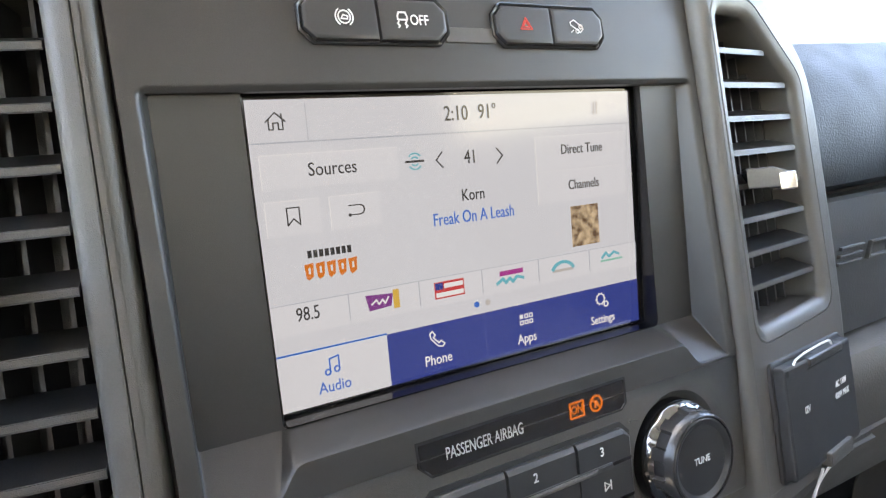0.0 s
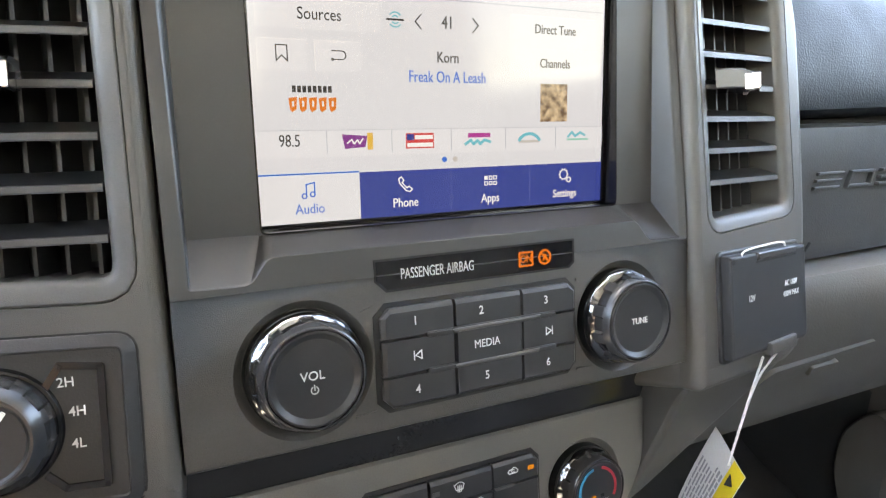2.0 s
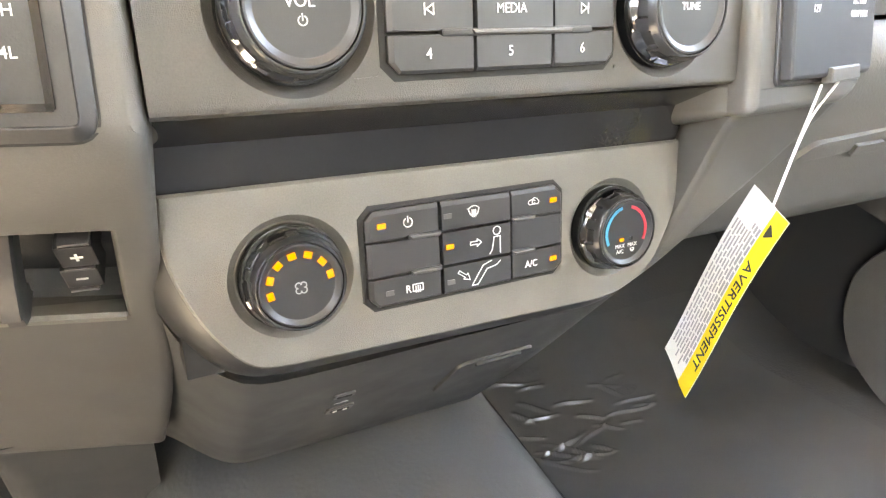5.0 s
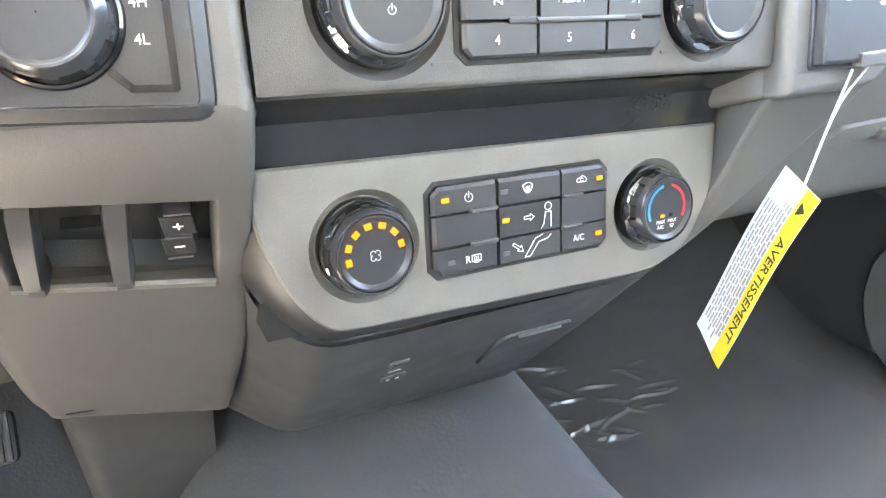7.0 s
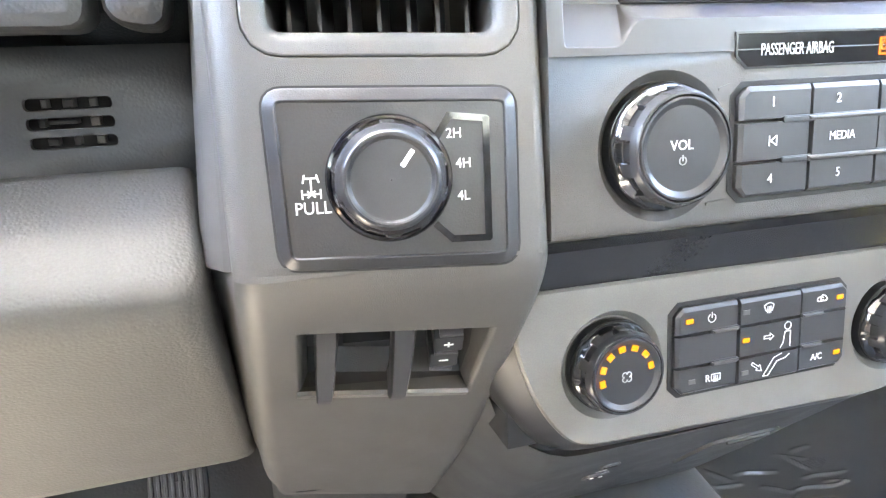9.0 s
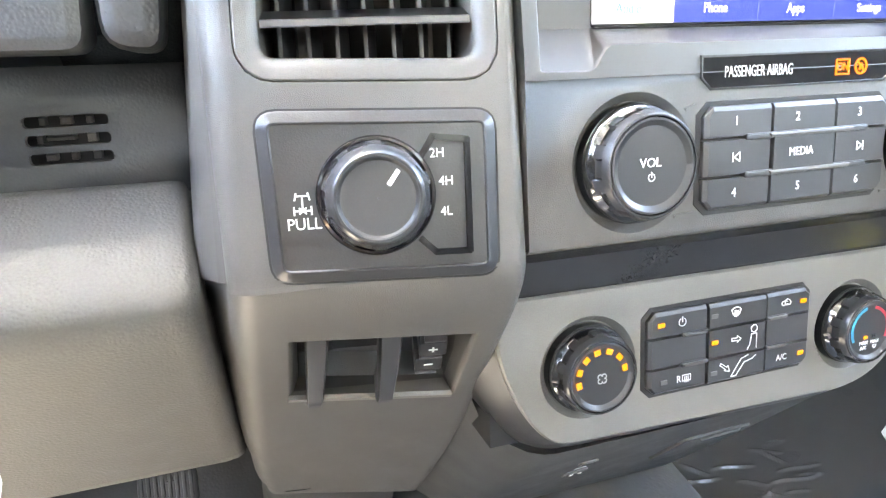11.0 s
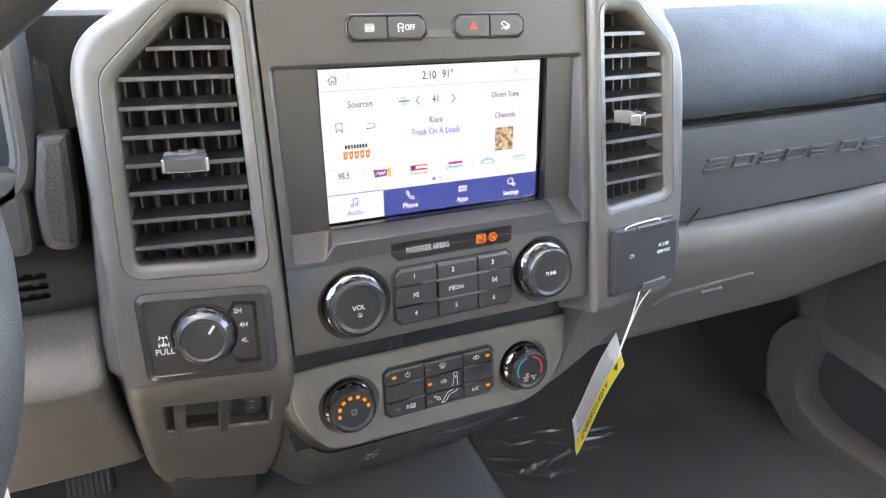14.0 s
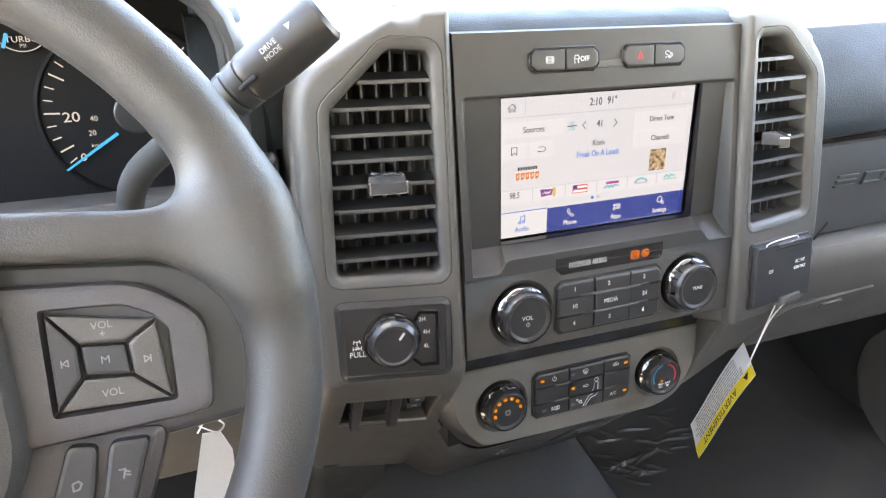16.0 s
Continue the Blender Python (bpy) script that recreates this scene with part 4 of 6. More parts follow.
for nm, (lx, lt, lbm) in (("lever", (-0.2045, -0.1700, -0.2075)), ("lever", (-0.1745, -0.1720, -0.2085))):
    (x0, y0), (x1, y1) = flat(LOWL, LM, [(lx, lt), (lx, lbm)])
    bm = bmesh.new()
    sec = [(-0.0046, 0.0), (-0.0036, 0.0022), (0.0036, 0.0022), (0.0046, 0.0), (0.0044, -0.012), (-0.0044, -0.012)]
    sts = [(0.0, -0.012, 1.05), (0.16, -0.003, 1.05), (0.45, 0.004, 0.92), (0.70, 0.008, 0.80), (0.78, 0.0085, 0.78), (0.80, 0.0060, 0.78), (0.95, 0.0060, 0.74), (1.0, 0.0035, 0.70)]
    loft(bm, [[(x0 + (x1 - x0) * k + a * s_, y0 + (y1 - y0) * k, w + b) for a, b in sec] for k, w, s_ in sts], True, True)
    part(nm, bm, KEY, bc, "dark squeeze lever")
for tx, z in (("+", -0.1912), ("-", -0.2022)):
    (bx, by), = flat(LOWL, LM, [(-0.1540, z)])
    k = part("button", slab(rounded(rect(bx - 0.0062, bx + 0.0062, by - 0.0060, by + 0.0060), 0.0006), -0.02, -0.006, 0.0004), BLACK, bc)
    part("sign", stroke([[(bx - 0.0018, by), (bx + 0.0018, by)]] + ([[(bx, by - 0.0018), (bx, by + 0.0018)]] if tx == "+" else []), 0.0009, -0.0058), INK, k)
for z in (-0.1848, -0.1970, -0.2082):
    (bx, by), = flat(LOWL, LM, [(-0.1540, z)])
    part("gain_bar", block(bx - 0.0050, bx + 0.0050, by - 0.0007, by + 0.0007, -0.012, -0.0053, 0.0004), SPOKE, bc, "pale line beside the gain buttons")
for z in (-0.183, -0.197):
    (bx, by), = flat(LOWL, LM, [(-0.186, z)])
    part("rib", block(bx - 0.011, bx + 0.011, by - 0.001, by + 0.001, -0.02, -0.014), KEY, bc)

rc = thing("lower_dash_cover", None, "grey lower corner of the passenger side tower", "dash trim")
rb = bmesh.new()
ridge = [tuple(TOWR(0.1272, -0.1420, 0.0003).translation), (0.1272, -0.0345, -0.1495), (0.1272, -0.0235, -0.1620), (0.1270, -0.0080, -0.1950), (0.1190, 0.0110, -0.2400), (0.1080, 0.024, -0.262)]
outer_ = [tuple(TOWR(0.2230, -0.1420, 0.0003).translation), (0.2180, -0.0220, -0.1520), (0.2085, -0.0195, -0.1630), (0.1750, -0.0020, -0.2020), (0.1380, 0.0180, -0.2440), (0.1150, 0.035, -0.268)]
inner_ = [(0.1266, -0.020, -0.139), (0.1275, -0.008, -0.150), (0.1285, 0.005, -0.168), (0.1285, 0.006, -0.190), (0.1180, 0.018, -0.238), (0.106, 0.032, -0.262)]
back_ = [(0.226, 0.05, -0.140), (0.225, 0.05, -0.152), (0.220, 0.05, -0.165), (0.195, 0.06, -0.205), (0.155, 0.07, -0.246), (0.13, 0.08, -0.27)]
ridge, outer_, inner_, back_ = (curve(q, 8) for q in (ridge, outer_, inner_, back_))
blend = lambda a, b, c, t: a * (1 - t) ** 2 + b * 2 * t * (1 - t) + c * t * t
near = [[r + (o - r).normalized() * 0.006 for r, o in zip(ridge, outer_)], [r + (o - r).normalized() * min(0.006, (o - r).length * 0.4) for r, o in zip(ridge, inner_)]]
edge = [[o + (r - o).normalized() * 0.008 for r, o in zip(ridge, outer_)], [o + (q - o).normalized() * 0.008 for q, o in zip(back_, outer_)]]
roll = [[blend(a, r, b, t / 4) for a, r, b in zip(near[1], ridge, near[0])] for t in range(5)]
roll2 = [[blend(a, r, b, t / 4) for a, r, b in zip(edge[0], outer_, edge[1])] for t in range(5)]
loft(rb, roll[1:] + [[a.lerp(b, t) for a, b in zip(near[0], edge[0])] for t in (0.33, 0.66)] + roll2 + [back_], closed=False)
part("inner_face", loft(bmesh.new(), [inner_] + roll[:2], closed=False), TRIM, rc, "shaded inner face", 60)
part("cover", rb, TRIM, rc, "", 50)


# ---- touch screen ----
ts = thing("touchscreen", SCREEN(0, 0), "lit touchscreen showing a white radio page", "touchscreen")
part("glass", slab(rounded(rect(-0.0894, 0.0914, -0.0552, 0.0574), 0.002), -0.004, -0.0004), GLOSS, ts, "black screen border")
UI_BG = lit("ui_white", (0.645, 0.72, 0.86), 1.0)
UI_TILE = lit("ui_tile", (0.69, 0.765, 0.905), 1.0)
UI_LINE = lit("ui_line", (0.42, 0.50, 0.62), 1.0)
UI_EDGE = lit("ui_edge", (0.81, 0.88, 0.99), 1.0)
UI_NAVY = lit("ui_navy", (0.030, 0.055, 0.33), 1.0)
UI_NAVY_LINE = lit("ui_navy_line", (0.12, 0.16, 0.45), 1.0)
UI_DARK = lit("ui_dark", (0.035, 0.036, 0.04), 1.0)
UI_BLUE = lit("ui_blue", (0.02, 0.16, 0.72), 1.0)
UI_WHITE = lit("ui_bright", (0.85, 0.90, 1.0), 1.0)
UI_ORANGE = lit("ui_orange", (0.72, 0.20, 0.02), 1.0)
UI_PURPLE = lit("ui_purple", (0.22, 0.05, 0.30), 1.0)
UI_RED = lit("ui_red", (0.62, 0.07, 0.08), 1.0)
UI_CYAN = lit("ui_cyan", (0.12, 0.50, 0.66), 1.0)
UI_TEAL = lit("ui_teal", (0.25, 0.60, 0.55), 1.0)
UI_MAGENTA = lit("ui_magenta", (0.42, 0.05, 0.34), 1.0)
UI_GOLD = lit("ui_gold", (0.70, 0.48, 0.10), 1.0)
UI_FAINT = lit("ui_faint", (0.50, 0.52, 0.55), 1.0)


def tile(x0, x1, z0, z1, material, w=0.0001, name="tile", label="", parent=ts):
    return part(name, block(x0, x1, z0, z1, w - 0.0001, w), material, parent, label)


page = tile(-0.0872, 0.0872, -0.0526, 0.0544, UI_BG, 0.0, "page", "white radio page")
tile(-0.0872, 0.0872, 0.0398, 0.0403, UI_LINE, name="rule")
tile(-0.0668, -0.0665, 0.0405, 0.0530, UI_LINE, name="rule")
for x0, x1, z0, z1 in ((-0.0845, -0.0332, 0.0245, 0.0360), (-0.0845, -0.0651, 0.0085, 0.0204), (-0.0615, -0.0419, 0.0085, 0.0204), (0.0316, 0.0830, 0.0222, 0.0362), (0.0316, 0.0830, 0.0080, 0.0215)):
    tile(x0, x1, z0, z1, UI_TILE, name="button_tile")
    part("tile_edge", stroke([[(x0, z0), (x0, z1), (x1, z1)]], 0.0003, 0.0001), UI_EDGE, ts)
for k in range(6):
    x0 = -0.0872 + k * 0.02907
    tile(x0 + 0.0002, x0 + 0.0289, -0.0260, -0.0150, UI_TILE, name="preset_tile")
    part("tile_edge", stroke([[(x0, -0.0150), (x0 + 0.0290, -0.0150)], [(x0 + 0.0290, -0.0150), (x0 + 0.0290, -0.0245)]], 0.00025, 0.0002), UI_LINE, ts)
tile(-0.0872, -0.0446, -0.0526, -0.0326, UI_TILE, 0.0002, "nav_tab", "white selected tab")
tile(-0.0872, -0.0446, -0.0328, -0.0322, UI_BLUE, 0.0003, "tab_rule")
for x0, x1 in ((-0.0445, -0.0005), (-0.0003, 0.0429), (0.0431, 0.0872)):
    tile(x0, x1, -0.0526, -0.0328, UI_NAVY, 0.0002, "nav_tab", "navy blue tab")
for x0 in (-0.0004, 0.0430):
    tile(x0 - 0.00015, x0 + 0.00015, -0.0520, -0.0332, UI_NAVY_LINE, 0.0003, "rule")
W = 0.0004
for s, h, x, z, sx, mt in (("2:10", 0.0056, -0.0063, 0.0472, 0.80, UI_DARK), ("91\u00b0", 0.0056, 0.0084, 0.0475, 0.80, UI_DARK), ("Sources", 0.0046, -0.0590, 0.0302, 0.86, UI_DARK), ("41", 0.0052, -0.0012, 0.0302, 0.80, UI_DARK),
                            ("Direct Tune", 0.0042, 0.0572, 0.0302, 0.80, UI_DARK), ("Channels", 0.0042, 0.0572, 0.0147, 0.80, UI_DARK), ("Korn", 0.0046, -0.0013, 0.0155, 0.80, UI_DARK), ("Freak On A Leash", 0.0048, -0.0012, 0.0071, 0.76, UI_BLUE),
                            ("98.5", 0.0048, -0.0737, -0.0193, 0.74, UI_DARK), ("Audio", 0.0040, -0.0666, -0.0470, 0.88, UI_BLUE), ("Phone", 0.0040, -0.0234, -0.0470, 0.85, UI_WHITE), ("Apps", 0.0040, 0.0204, -0.0476, 0.85, UI_WHITE), ("Settings", 0.0038, 0.0641, -0.0478, 0.85, UI_WHITE)):
    text(s, h, mt, ts, x, z, W, sx, bold=0.012 if mt is UI_WHITE else 0.0)


def icon(lines, width, material, cx=0.0, cz=0.0, k=1.0, parent=ts, w=W, name="icon"):
    return part(name, stroke([[(cx + a * k, cz + b * k) for a, b in ln] for ln in lines], width, w), material, parent)


MM = 0.001
icon([[(-3.4, 0), (0, 3), (3.4, 0)], [(-2.4, 0.6), (-2.4, -2.6), (-0.9, -2.6), (-0.9, -0.4), (0.9, -0.4), (0.9, -2.6), (2.4, -2.6), (2.4, 0.6)], [(2.2, 2.6), (2.2, 1.2)]], 0.00042, UI_DARK, -0.0776, 0.0470, MM)
icon([[(1.3, 3), (-1.5, 0), (1.3, -3)]], 0.00045, UI_DARK, -0.0154, 0.0301, MM)
icon([[(-1.3, 3), (1.5, 0), (-1.3, -3)]], 0.00045, UI_DARK, 0.0128, 0.0300, MM)
icon([[(-0.8, 2.6), (-0.8, -2.6), (-1.5, -1.6)], [(0.8, -2.6), (0.8, 2.6), (1.5, 1.6)]], 0.0004, UI_FAINT, 0.0662, 0.0473, MM)
icon([arc(0, -2, r, 45, 135, 6) for r in (1.4, 2.8, 4.2)], 0.0003, UI_EDGE, 0.0768, 0.0473, MM)
icon([[(-2.2, 3), (2.2, 3), (2.2, -3), (0, -0.8), (-2.2, -3), (-2.2, 3)]], 0.00042, UI_DARK, -0.0750, 0.0150, MM)
icon([[(-2.8, 1.7), (1.4, 1.7)] + arc(1.4, 0, 1.7, 90, -90, 8) + [(-2.8, -1.7)]], 0.00042, UI_DARK, -0.0517, 0.0149, MM)
part("icon", lathe([(0.0006, W - 0.0001), (0.0006, W + 0.0001)], 10), UI_DARK, ts).matrix_basis = Matrix.Translation((-0.0543, 0.0132, 0))
icon([[(-1.6, -2.2), (-1.6, 2.4), (1.9, 3.1), (1.9, -1.6)]] + [arc(cx, cz, 1.0, 0, 360, 10) for cx, cz in ((-2.5, -2.3), (1.0, -1.7))], 0.0005, UI_BLUE, -0.0663, -0.0392, MM)
icon([[(-3.2, 2.4), (-2.0, 3.3), (-0.8, 1.6), (-1.7, 0.7), (0.6, -1.7), (1.6, -1.0), (3.2, -2.3), (2.2, -3.4)] + [(0.2, -2.9), (-2.8, 0.4), (-3.2, 2.4)]], 0.0005, UI_WHITE, -0.0233, -0.0388, MM)
for i in range(3):
    for j in range(2):
        cx, cz = 0.0205 + (i - 1) * 0.0025, -0.0393 + (j - 0.5) * 0.0026
        if i == 0 and j == 1:
            tile(cx - 0.0009, cx + 0.0009, cz - 0.0009, cz + 0.0009, UI_WHITE, W, "icon")
        else:
            icon([[(-0.75, -0.75), (0.75, -0.75), (0.75, 0.75), (-0.75, 0.75), (-0.75, -0.75)]], 0.0004, UI_WHITE, cx, cz, MM)
for cx, cz, r in ((0.0632, -0.0383, 0.0023), (0.0664, -0.0410, 0.0011)):
    icon([arc(cx, cz, r, 0, 360, 20)] + [[(cx + r * math.cos(q), cz + r * math.sin(q)), (cx + r * 1.25 * math.cos(q), cz + r * 1.25 * math.sin(q))] for q in [math.pi * k / 5 for k in range(10)]], 0.00045, UI_WHITE)
for cx, mt in ((-0.0038, UI_BLUE), (0.0017, UI_FAINT)):
    part("page_dot", lathe([(0.0012, W - 0.0001), (0.0012, W + 0.0001)], 16), mt, ts).matrix_basis = Matrix.Translation((cx, -0.0287, 0))
# marks of the stations, as plain shapes
for r in (0.0016, 0.0030):
    icon([arc(-0.0262, 0.0303, r, 40, 140, 8), arc(-0.0262, 0.0303, r, 220, 320, 8)], 0.0005, UI_CYAN)
tile(-0.0302, -0.0222, 0.0299, 0.0307, UI_DARK, W, "mark")
for k in range(8):
    x0 = -0.0716 + k * 0.00212
    tile(x0, x0 + 0.0015, 0.0000, 0.0026, UI_DARK, W, "mark")
for k in range(5):
    x0 = -0.0732 + k * 0.0041
    part("mark", slab([(x0, -0.0022), (x0 + 0.0004, -0.0068), (x0 + 0.0012, -0.0078), (x0 + 0.0030, -0.0066), (x0 + 0.0034, -0.0018)], W - 0.0001, W), UI_ORANGE, ts)
    tile(x0 + 0.0013, x0 + 0.0021, -0.0056, -0.0034, UI_TILE, W + 0.0001, "mark")
part("mark", slab([(-0.0517, -0.0168), (-0.0505, -0.0228), (-0.0415, -0.0222), (-0.0405, -0.0176)], W - 0.0001, W), UI_PURPLE, ts)
icon([[(-0.0495, -0.0205), (-0.0475, -0.0190), (-0.0465, -0.0208), (-0.0450, -0.0192), (-0.0440, -0.0208), (-0.0425, -0.0186)]], 0.0006, UI_EDGE, w=W + 0.0001)
tile(-0.0405, -0.0380, -0.0234, -0.0163, UI_GOLD, W, "mark")
tile(-0.0226, -0.0090, -0.0234, -0.0168, UI_RED, W, "mark")
tile(-0.0222, -0.0188, -0.0198, -0.0172, UI_NAVY, W + 0.0001, "mark")
tile(-0.0183, -0.0095, -0.0195, -0.0177, UI_EDGE, W + 0.0001, "mark")
tile(-0.0220, -0.0095, -0.0228, -0.0210, UI_EDGE, W + 0.0001, "mark")
part("mark", slab([(0.0085, -0.0192), (0.0086, -0.0172), (0.0205, -0.0172), (0.0204, -0.0192)], W - 0.0001, W), UI_MAGENTA, ts)
icon([[(0.0070, -0.0222), (0.0100, -0.0204), (0.0115, -0.0222), (0.0135, -0.0206), (0.0150, -0.0222), (0.0172, -0.0204), (0.0205, -0.0214)]], 0.0012, UI_CYAN)
icon([arc(0.0424, -0.0240, 0.0068, 30, 150, 8, 0.0060)], 0.0014, UI_CYAN)
tile(0.0365, 0.0483, -0.0222, -0.0210, UI_FAINT, W, "mark")
icon([[(0.0655, -0.0198), (0.0680, -0.0176), (0.0700, -0.0196), (0.0730, -0.0178), (0.0760, -0.0192)]], 0.0010, UI_CYAN)
tile(0.0648, 0.0782, -0.0216, -0.0207, UI_TEAL, W, "mark")

ART = lit("cover_art", (0.5, 0.38, 0.26), 1.0)
an = ART.node_tree
a_tex, a_ramp, a_tc = an.nodes.new("ShaderNodeTexNoise"), an.nodes.new("ShaderNodeValToRGB"), an.nodes.new("ShaderNodeTexCoord")
a_tex.inputs["Scale"].default_value, a_tex.inputs["Detail"].default_value = 300, 6
a_ramp.color_ramp.elements[0].position, a_ramp.color_ramp.elements[0].color = 0.35, (0.13, 0.08, 0.05, 1)
a_ramp.color_ramp.elements[1].position, a_ramp.color_ramp.elements[1].color = 0.65, (0.70, 0.58, 0.42, 1)
an.links.new(a_tc.outputs["Object"], a_tex.inputs["Vector"]), an.links.new(a_tex.outputs["Fac"], a_ramp.inputs[0]), an.links.new(a_ramp.outputs[0], an.nodes["Principled BSDF"].inputs["Emission Color"])
tile(0.0487, 0.0647, -0.0124, 0.0054, ART, W, "cover_picture", "small sepia cover picture")

# ---- switches over the screen ----
ICON_RED = mat("red_ink", (0.60, 0.05, 0.04), 0.6)


def octa(x0, x1, z0, z1, c, left=True, right=True):
    p = [(x0 + (c if left else 0), z0), (x1 - (c if right else 0), z0)]
    if right:
        p += [(x1, z0 + c), (x1, z1 - c)]
        p += [(x1 - c, z1)]
    else:
        p += [(x1, z1)]
    p += [(x0 + (c if left else 0), z1)]
    if left:
        p += [(x0, z1 - c), (x0, z0 + c)]
    return p


for side, lab in ((-1, "pair of black buttons for hauling brake and traction"), (1, "pair of black buttons for hazard lamps and descent")):
    cx = side * 0.0390
    m = UPPER(cx, 0.0800)
    sw = thing("switch_bank", m, lab, "switch", "switch banks over the screen")
    oc = octa(-0.0284, 0.0284, -0.0082, 0.0082, 0.0042)
    bm = bmesh.new()
    loft(bm, [up(offset(oc, 0.0008), -0.001), up(offset(oc, 0.0008), 0.0012), up(offset(oc, 0.0003), 0.0016), up(offset(oc, -0.0005), 0.0012), up(offset(oc, -0.0007), -0.001)])
    part("rim", bm, SATIN_BLACK, sw)
    a = part("button", slab(octa(-0.0277, -0.0002, -0.0075, 0.0075, 0.0040, True, False), -0.001, 0.0024, 0.0012), KEY, sw)
    b = part("button", slab(octa(0.0002, 0.0277, -0.0075, 0.0075, 0.0040, False, True), -0.001, 0.0024, 0.0012), KEY, sw)
    T = 0.0026
    if side < 0:
        icon([arc(0, 0, 2.2, 0, 360, 18), arc(0, 0, 3.2, 125, 235, 8), arc(0, 0, 3.2, -55, 55, 8), [(-1.2, -0.6), (-0.4, 0.7), (1.3, 0.2), (1.1, -0.7), (-1.2, -0.6)]], 0.00045, INK, -0.0130, 0, MM, a, T)
        icon([[(-2.2, 1.0), (-1.6, 2.4), (1.0, 2.4), (1.6, 1.0), (1.6, -0.2), (-2.2, -0.2), (-2.2, 1.0)], [(-1.8, -0.8), (-2.4, -1.6), (-1.6, -2.4), (-2.2, -3.0)], [(1.2, -0.8), (0.6, -1.6), (1.4, -2.4), (0.8, -3.0)]], 0.00055, INK, 0.0095, 0, MM, b, T)
        text("OFF", 0.0036, INK, b, 0.0160, -0.0003, T, 0.85, bold=0.02)
    else:
        for k in (1.0, 0.55):
            icon([[(-2.8, -2.0), (2.8, -2.0), (0, 2.6), (-2.8, -2.0)]], 0.00045, ICON_RED, -0.0135, 0, MM * k, a, T)
        icon([[(-3.4, 1.6), (-1.4, 2.6), (0.4, 1.4), (2.8, -0.2), (3.2, -1.2), (1.4, -2.6), (-0.6, -1.2), (-3.2, 0.4), (-3.4, 1.6)], arc(0.0, -2.0, 0.9, 0, 360, 9), arc(2.0, -0.2, 0.9, 0, 360, 9), [(-3.4, -2.6), (-2.0, -1.6)]], 0.00042, INK, 0.0130, 0, MM, b, T)
br = thing("switch_bridge", UPPER(0, 0.0758), "thin satin ledge between the button pairs", "trim")
part("ledge", slab(rounded(rect(-0.0115, 0.0115, -0.0030, 0.0028), 0.001), -0.001, 0.0006, 0.0004), CHARCOAL_LIGHT, br)

# ---- airbag lamp strip ----
AMBER = lit("amber_lamp", (0.95, 0.22, 0.02), 0.9)
AMBER_LED = lit("amber_led", (1.0, 0.34, 0.006), 0.62)
ag = thing("airbag_lamp", AUDIO(0.0005, -0.0732), "gloss black airbag lamp strip with lit amber symbols", "indicator")
st = [(-0.0445, -0.0056), (0.0465, -0.0056), (0.0490, -0.0035), (0.0490, 0.0058), (-0.0488, 0.0058), (-0.0488, -0.0015)]
bm = bmesh.new()
loft(bm, [up(offset(st, 0.0012), -0.0005), up(offset(st, 0.0010), 0.0007), up(offset(st, 0.0003), 0.0007), up(st, 0.0001)])
part("rim", bm, SATIN_BLACK, ag)
part("lens", slab(st, -0.001, 0.0003), GLOSS, ag)
text("PASSENGER AIRBAG", 0.0044, INK_DIM, ag, -0.0212, 0.0000, 0.0005, 0.605, bold=0.0)
part("lamp", stroke([[(0.0195, -0.0030), (0.0265, -0.0030), (0.0265, 0.0030), (0.0195, 0.0030), (0.0195, -0.0030)]], 0.0008, 0.0005), AMBER, ag, "amber lit symbol")
text("ON", 0.0034, AMBER, ag, 0.0230, 0.0, 0.0005, 0.8, bold=0.02)
part("lamp", stroke([arc(0.0333, 0, 0.0031, 0, 360, 18), [(0.0312, 0.0021), (0.0354, -0.0021)], [(0.0325, -0.0014), (0.0335, 0.0010), (0.0345, -0.0012)]], 0.0009, 0.0005), AMBER, ag, "amber lit symbol")


# ---- rotary knobs ----
def rotary(name, m, r, h, label, ring=None):
    k = thing(name, m, label, "knob")
    part("skirt", lathe([(r * 1.21, -0.0040), (r * 1.21, 0.0), (r * 1.20, 0.0006), (r * 1.12, 0.0010)], 64), GLOSS, k)
    n = 10
    dent = lambda a: max(0.0, min(1.0, (math.cos(n * a) + 0.30) * 4.5))
    part("chrome_ring", lathe([(r * 1.185, -0.0005), (r * 1.192, 0.0010), (r * 1.186, 0.0022), (r * 1.165, 0.0034), (r * 1.125, 0.0044), (r * 1.06, 0.0050)], 120, None, lambda kk, a: -r * 0.034 * dent(a) if kk in (3, 4) else 0, False), RING, k, "bright chrome ring", 50)
    part("grip", lathe([(r * 1.12, 0.0036), (r * 1.115, 0.0046), (r * 1.105, 0.0052), (r * 1.085, h * 0.70), (r * 1.07, h * 0.76), (r * 1.045, h * 0.86), (r * 1.015, h * 0.96), (r * 0.985, h), (r * 0.955, h), (r * 0.945, h - 0.0014)], 160, None, lambda kk, a: -r * 0.095 * dent(a) if kk in (1, 2, 3) else 0, False), GRIP, k, "black grip with ten finger dents", 24)
    part("face", lathe([(r * 0.935, h - 0.0016), (r * 0.930, h - 0.0003), (r * 0.915, h), (r * 0.88, h), (r * 0.78, h - 0.0012), (r * 0.76, h - 0.0013), (r * 0.1, h - 0.0012), (0.0001, h - 0.0012)], 64), KNOB, k, "satin black knob face", 20)
    return k, h - 0.0010


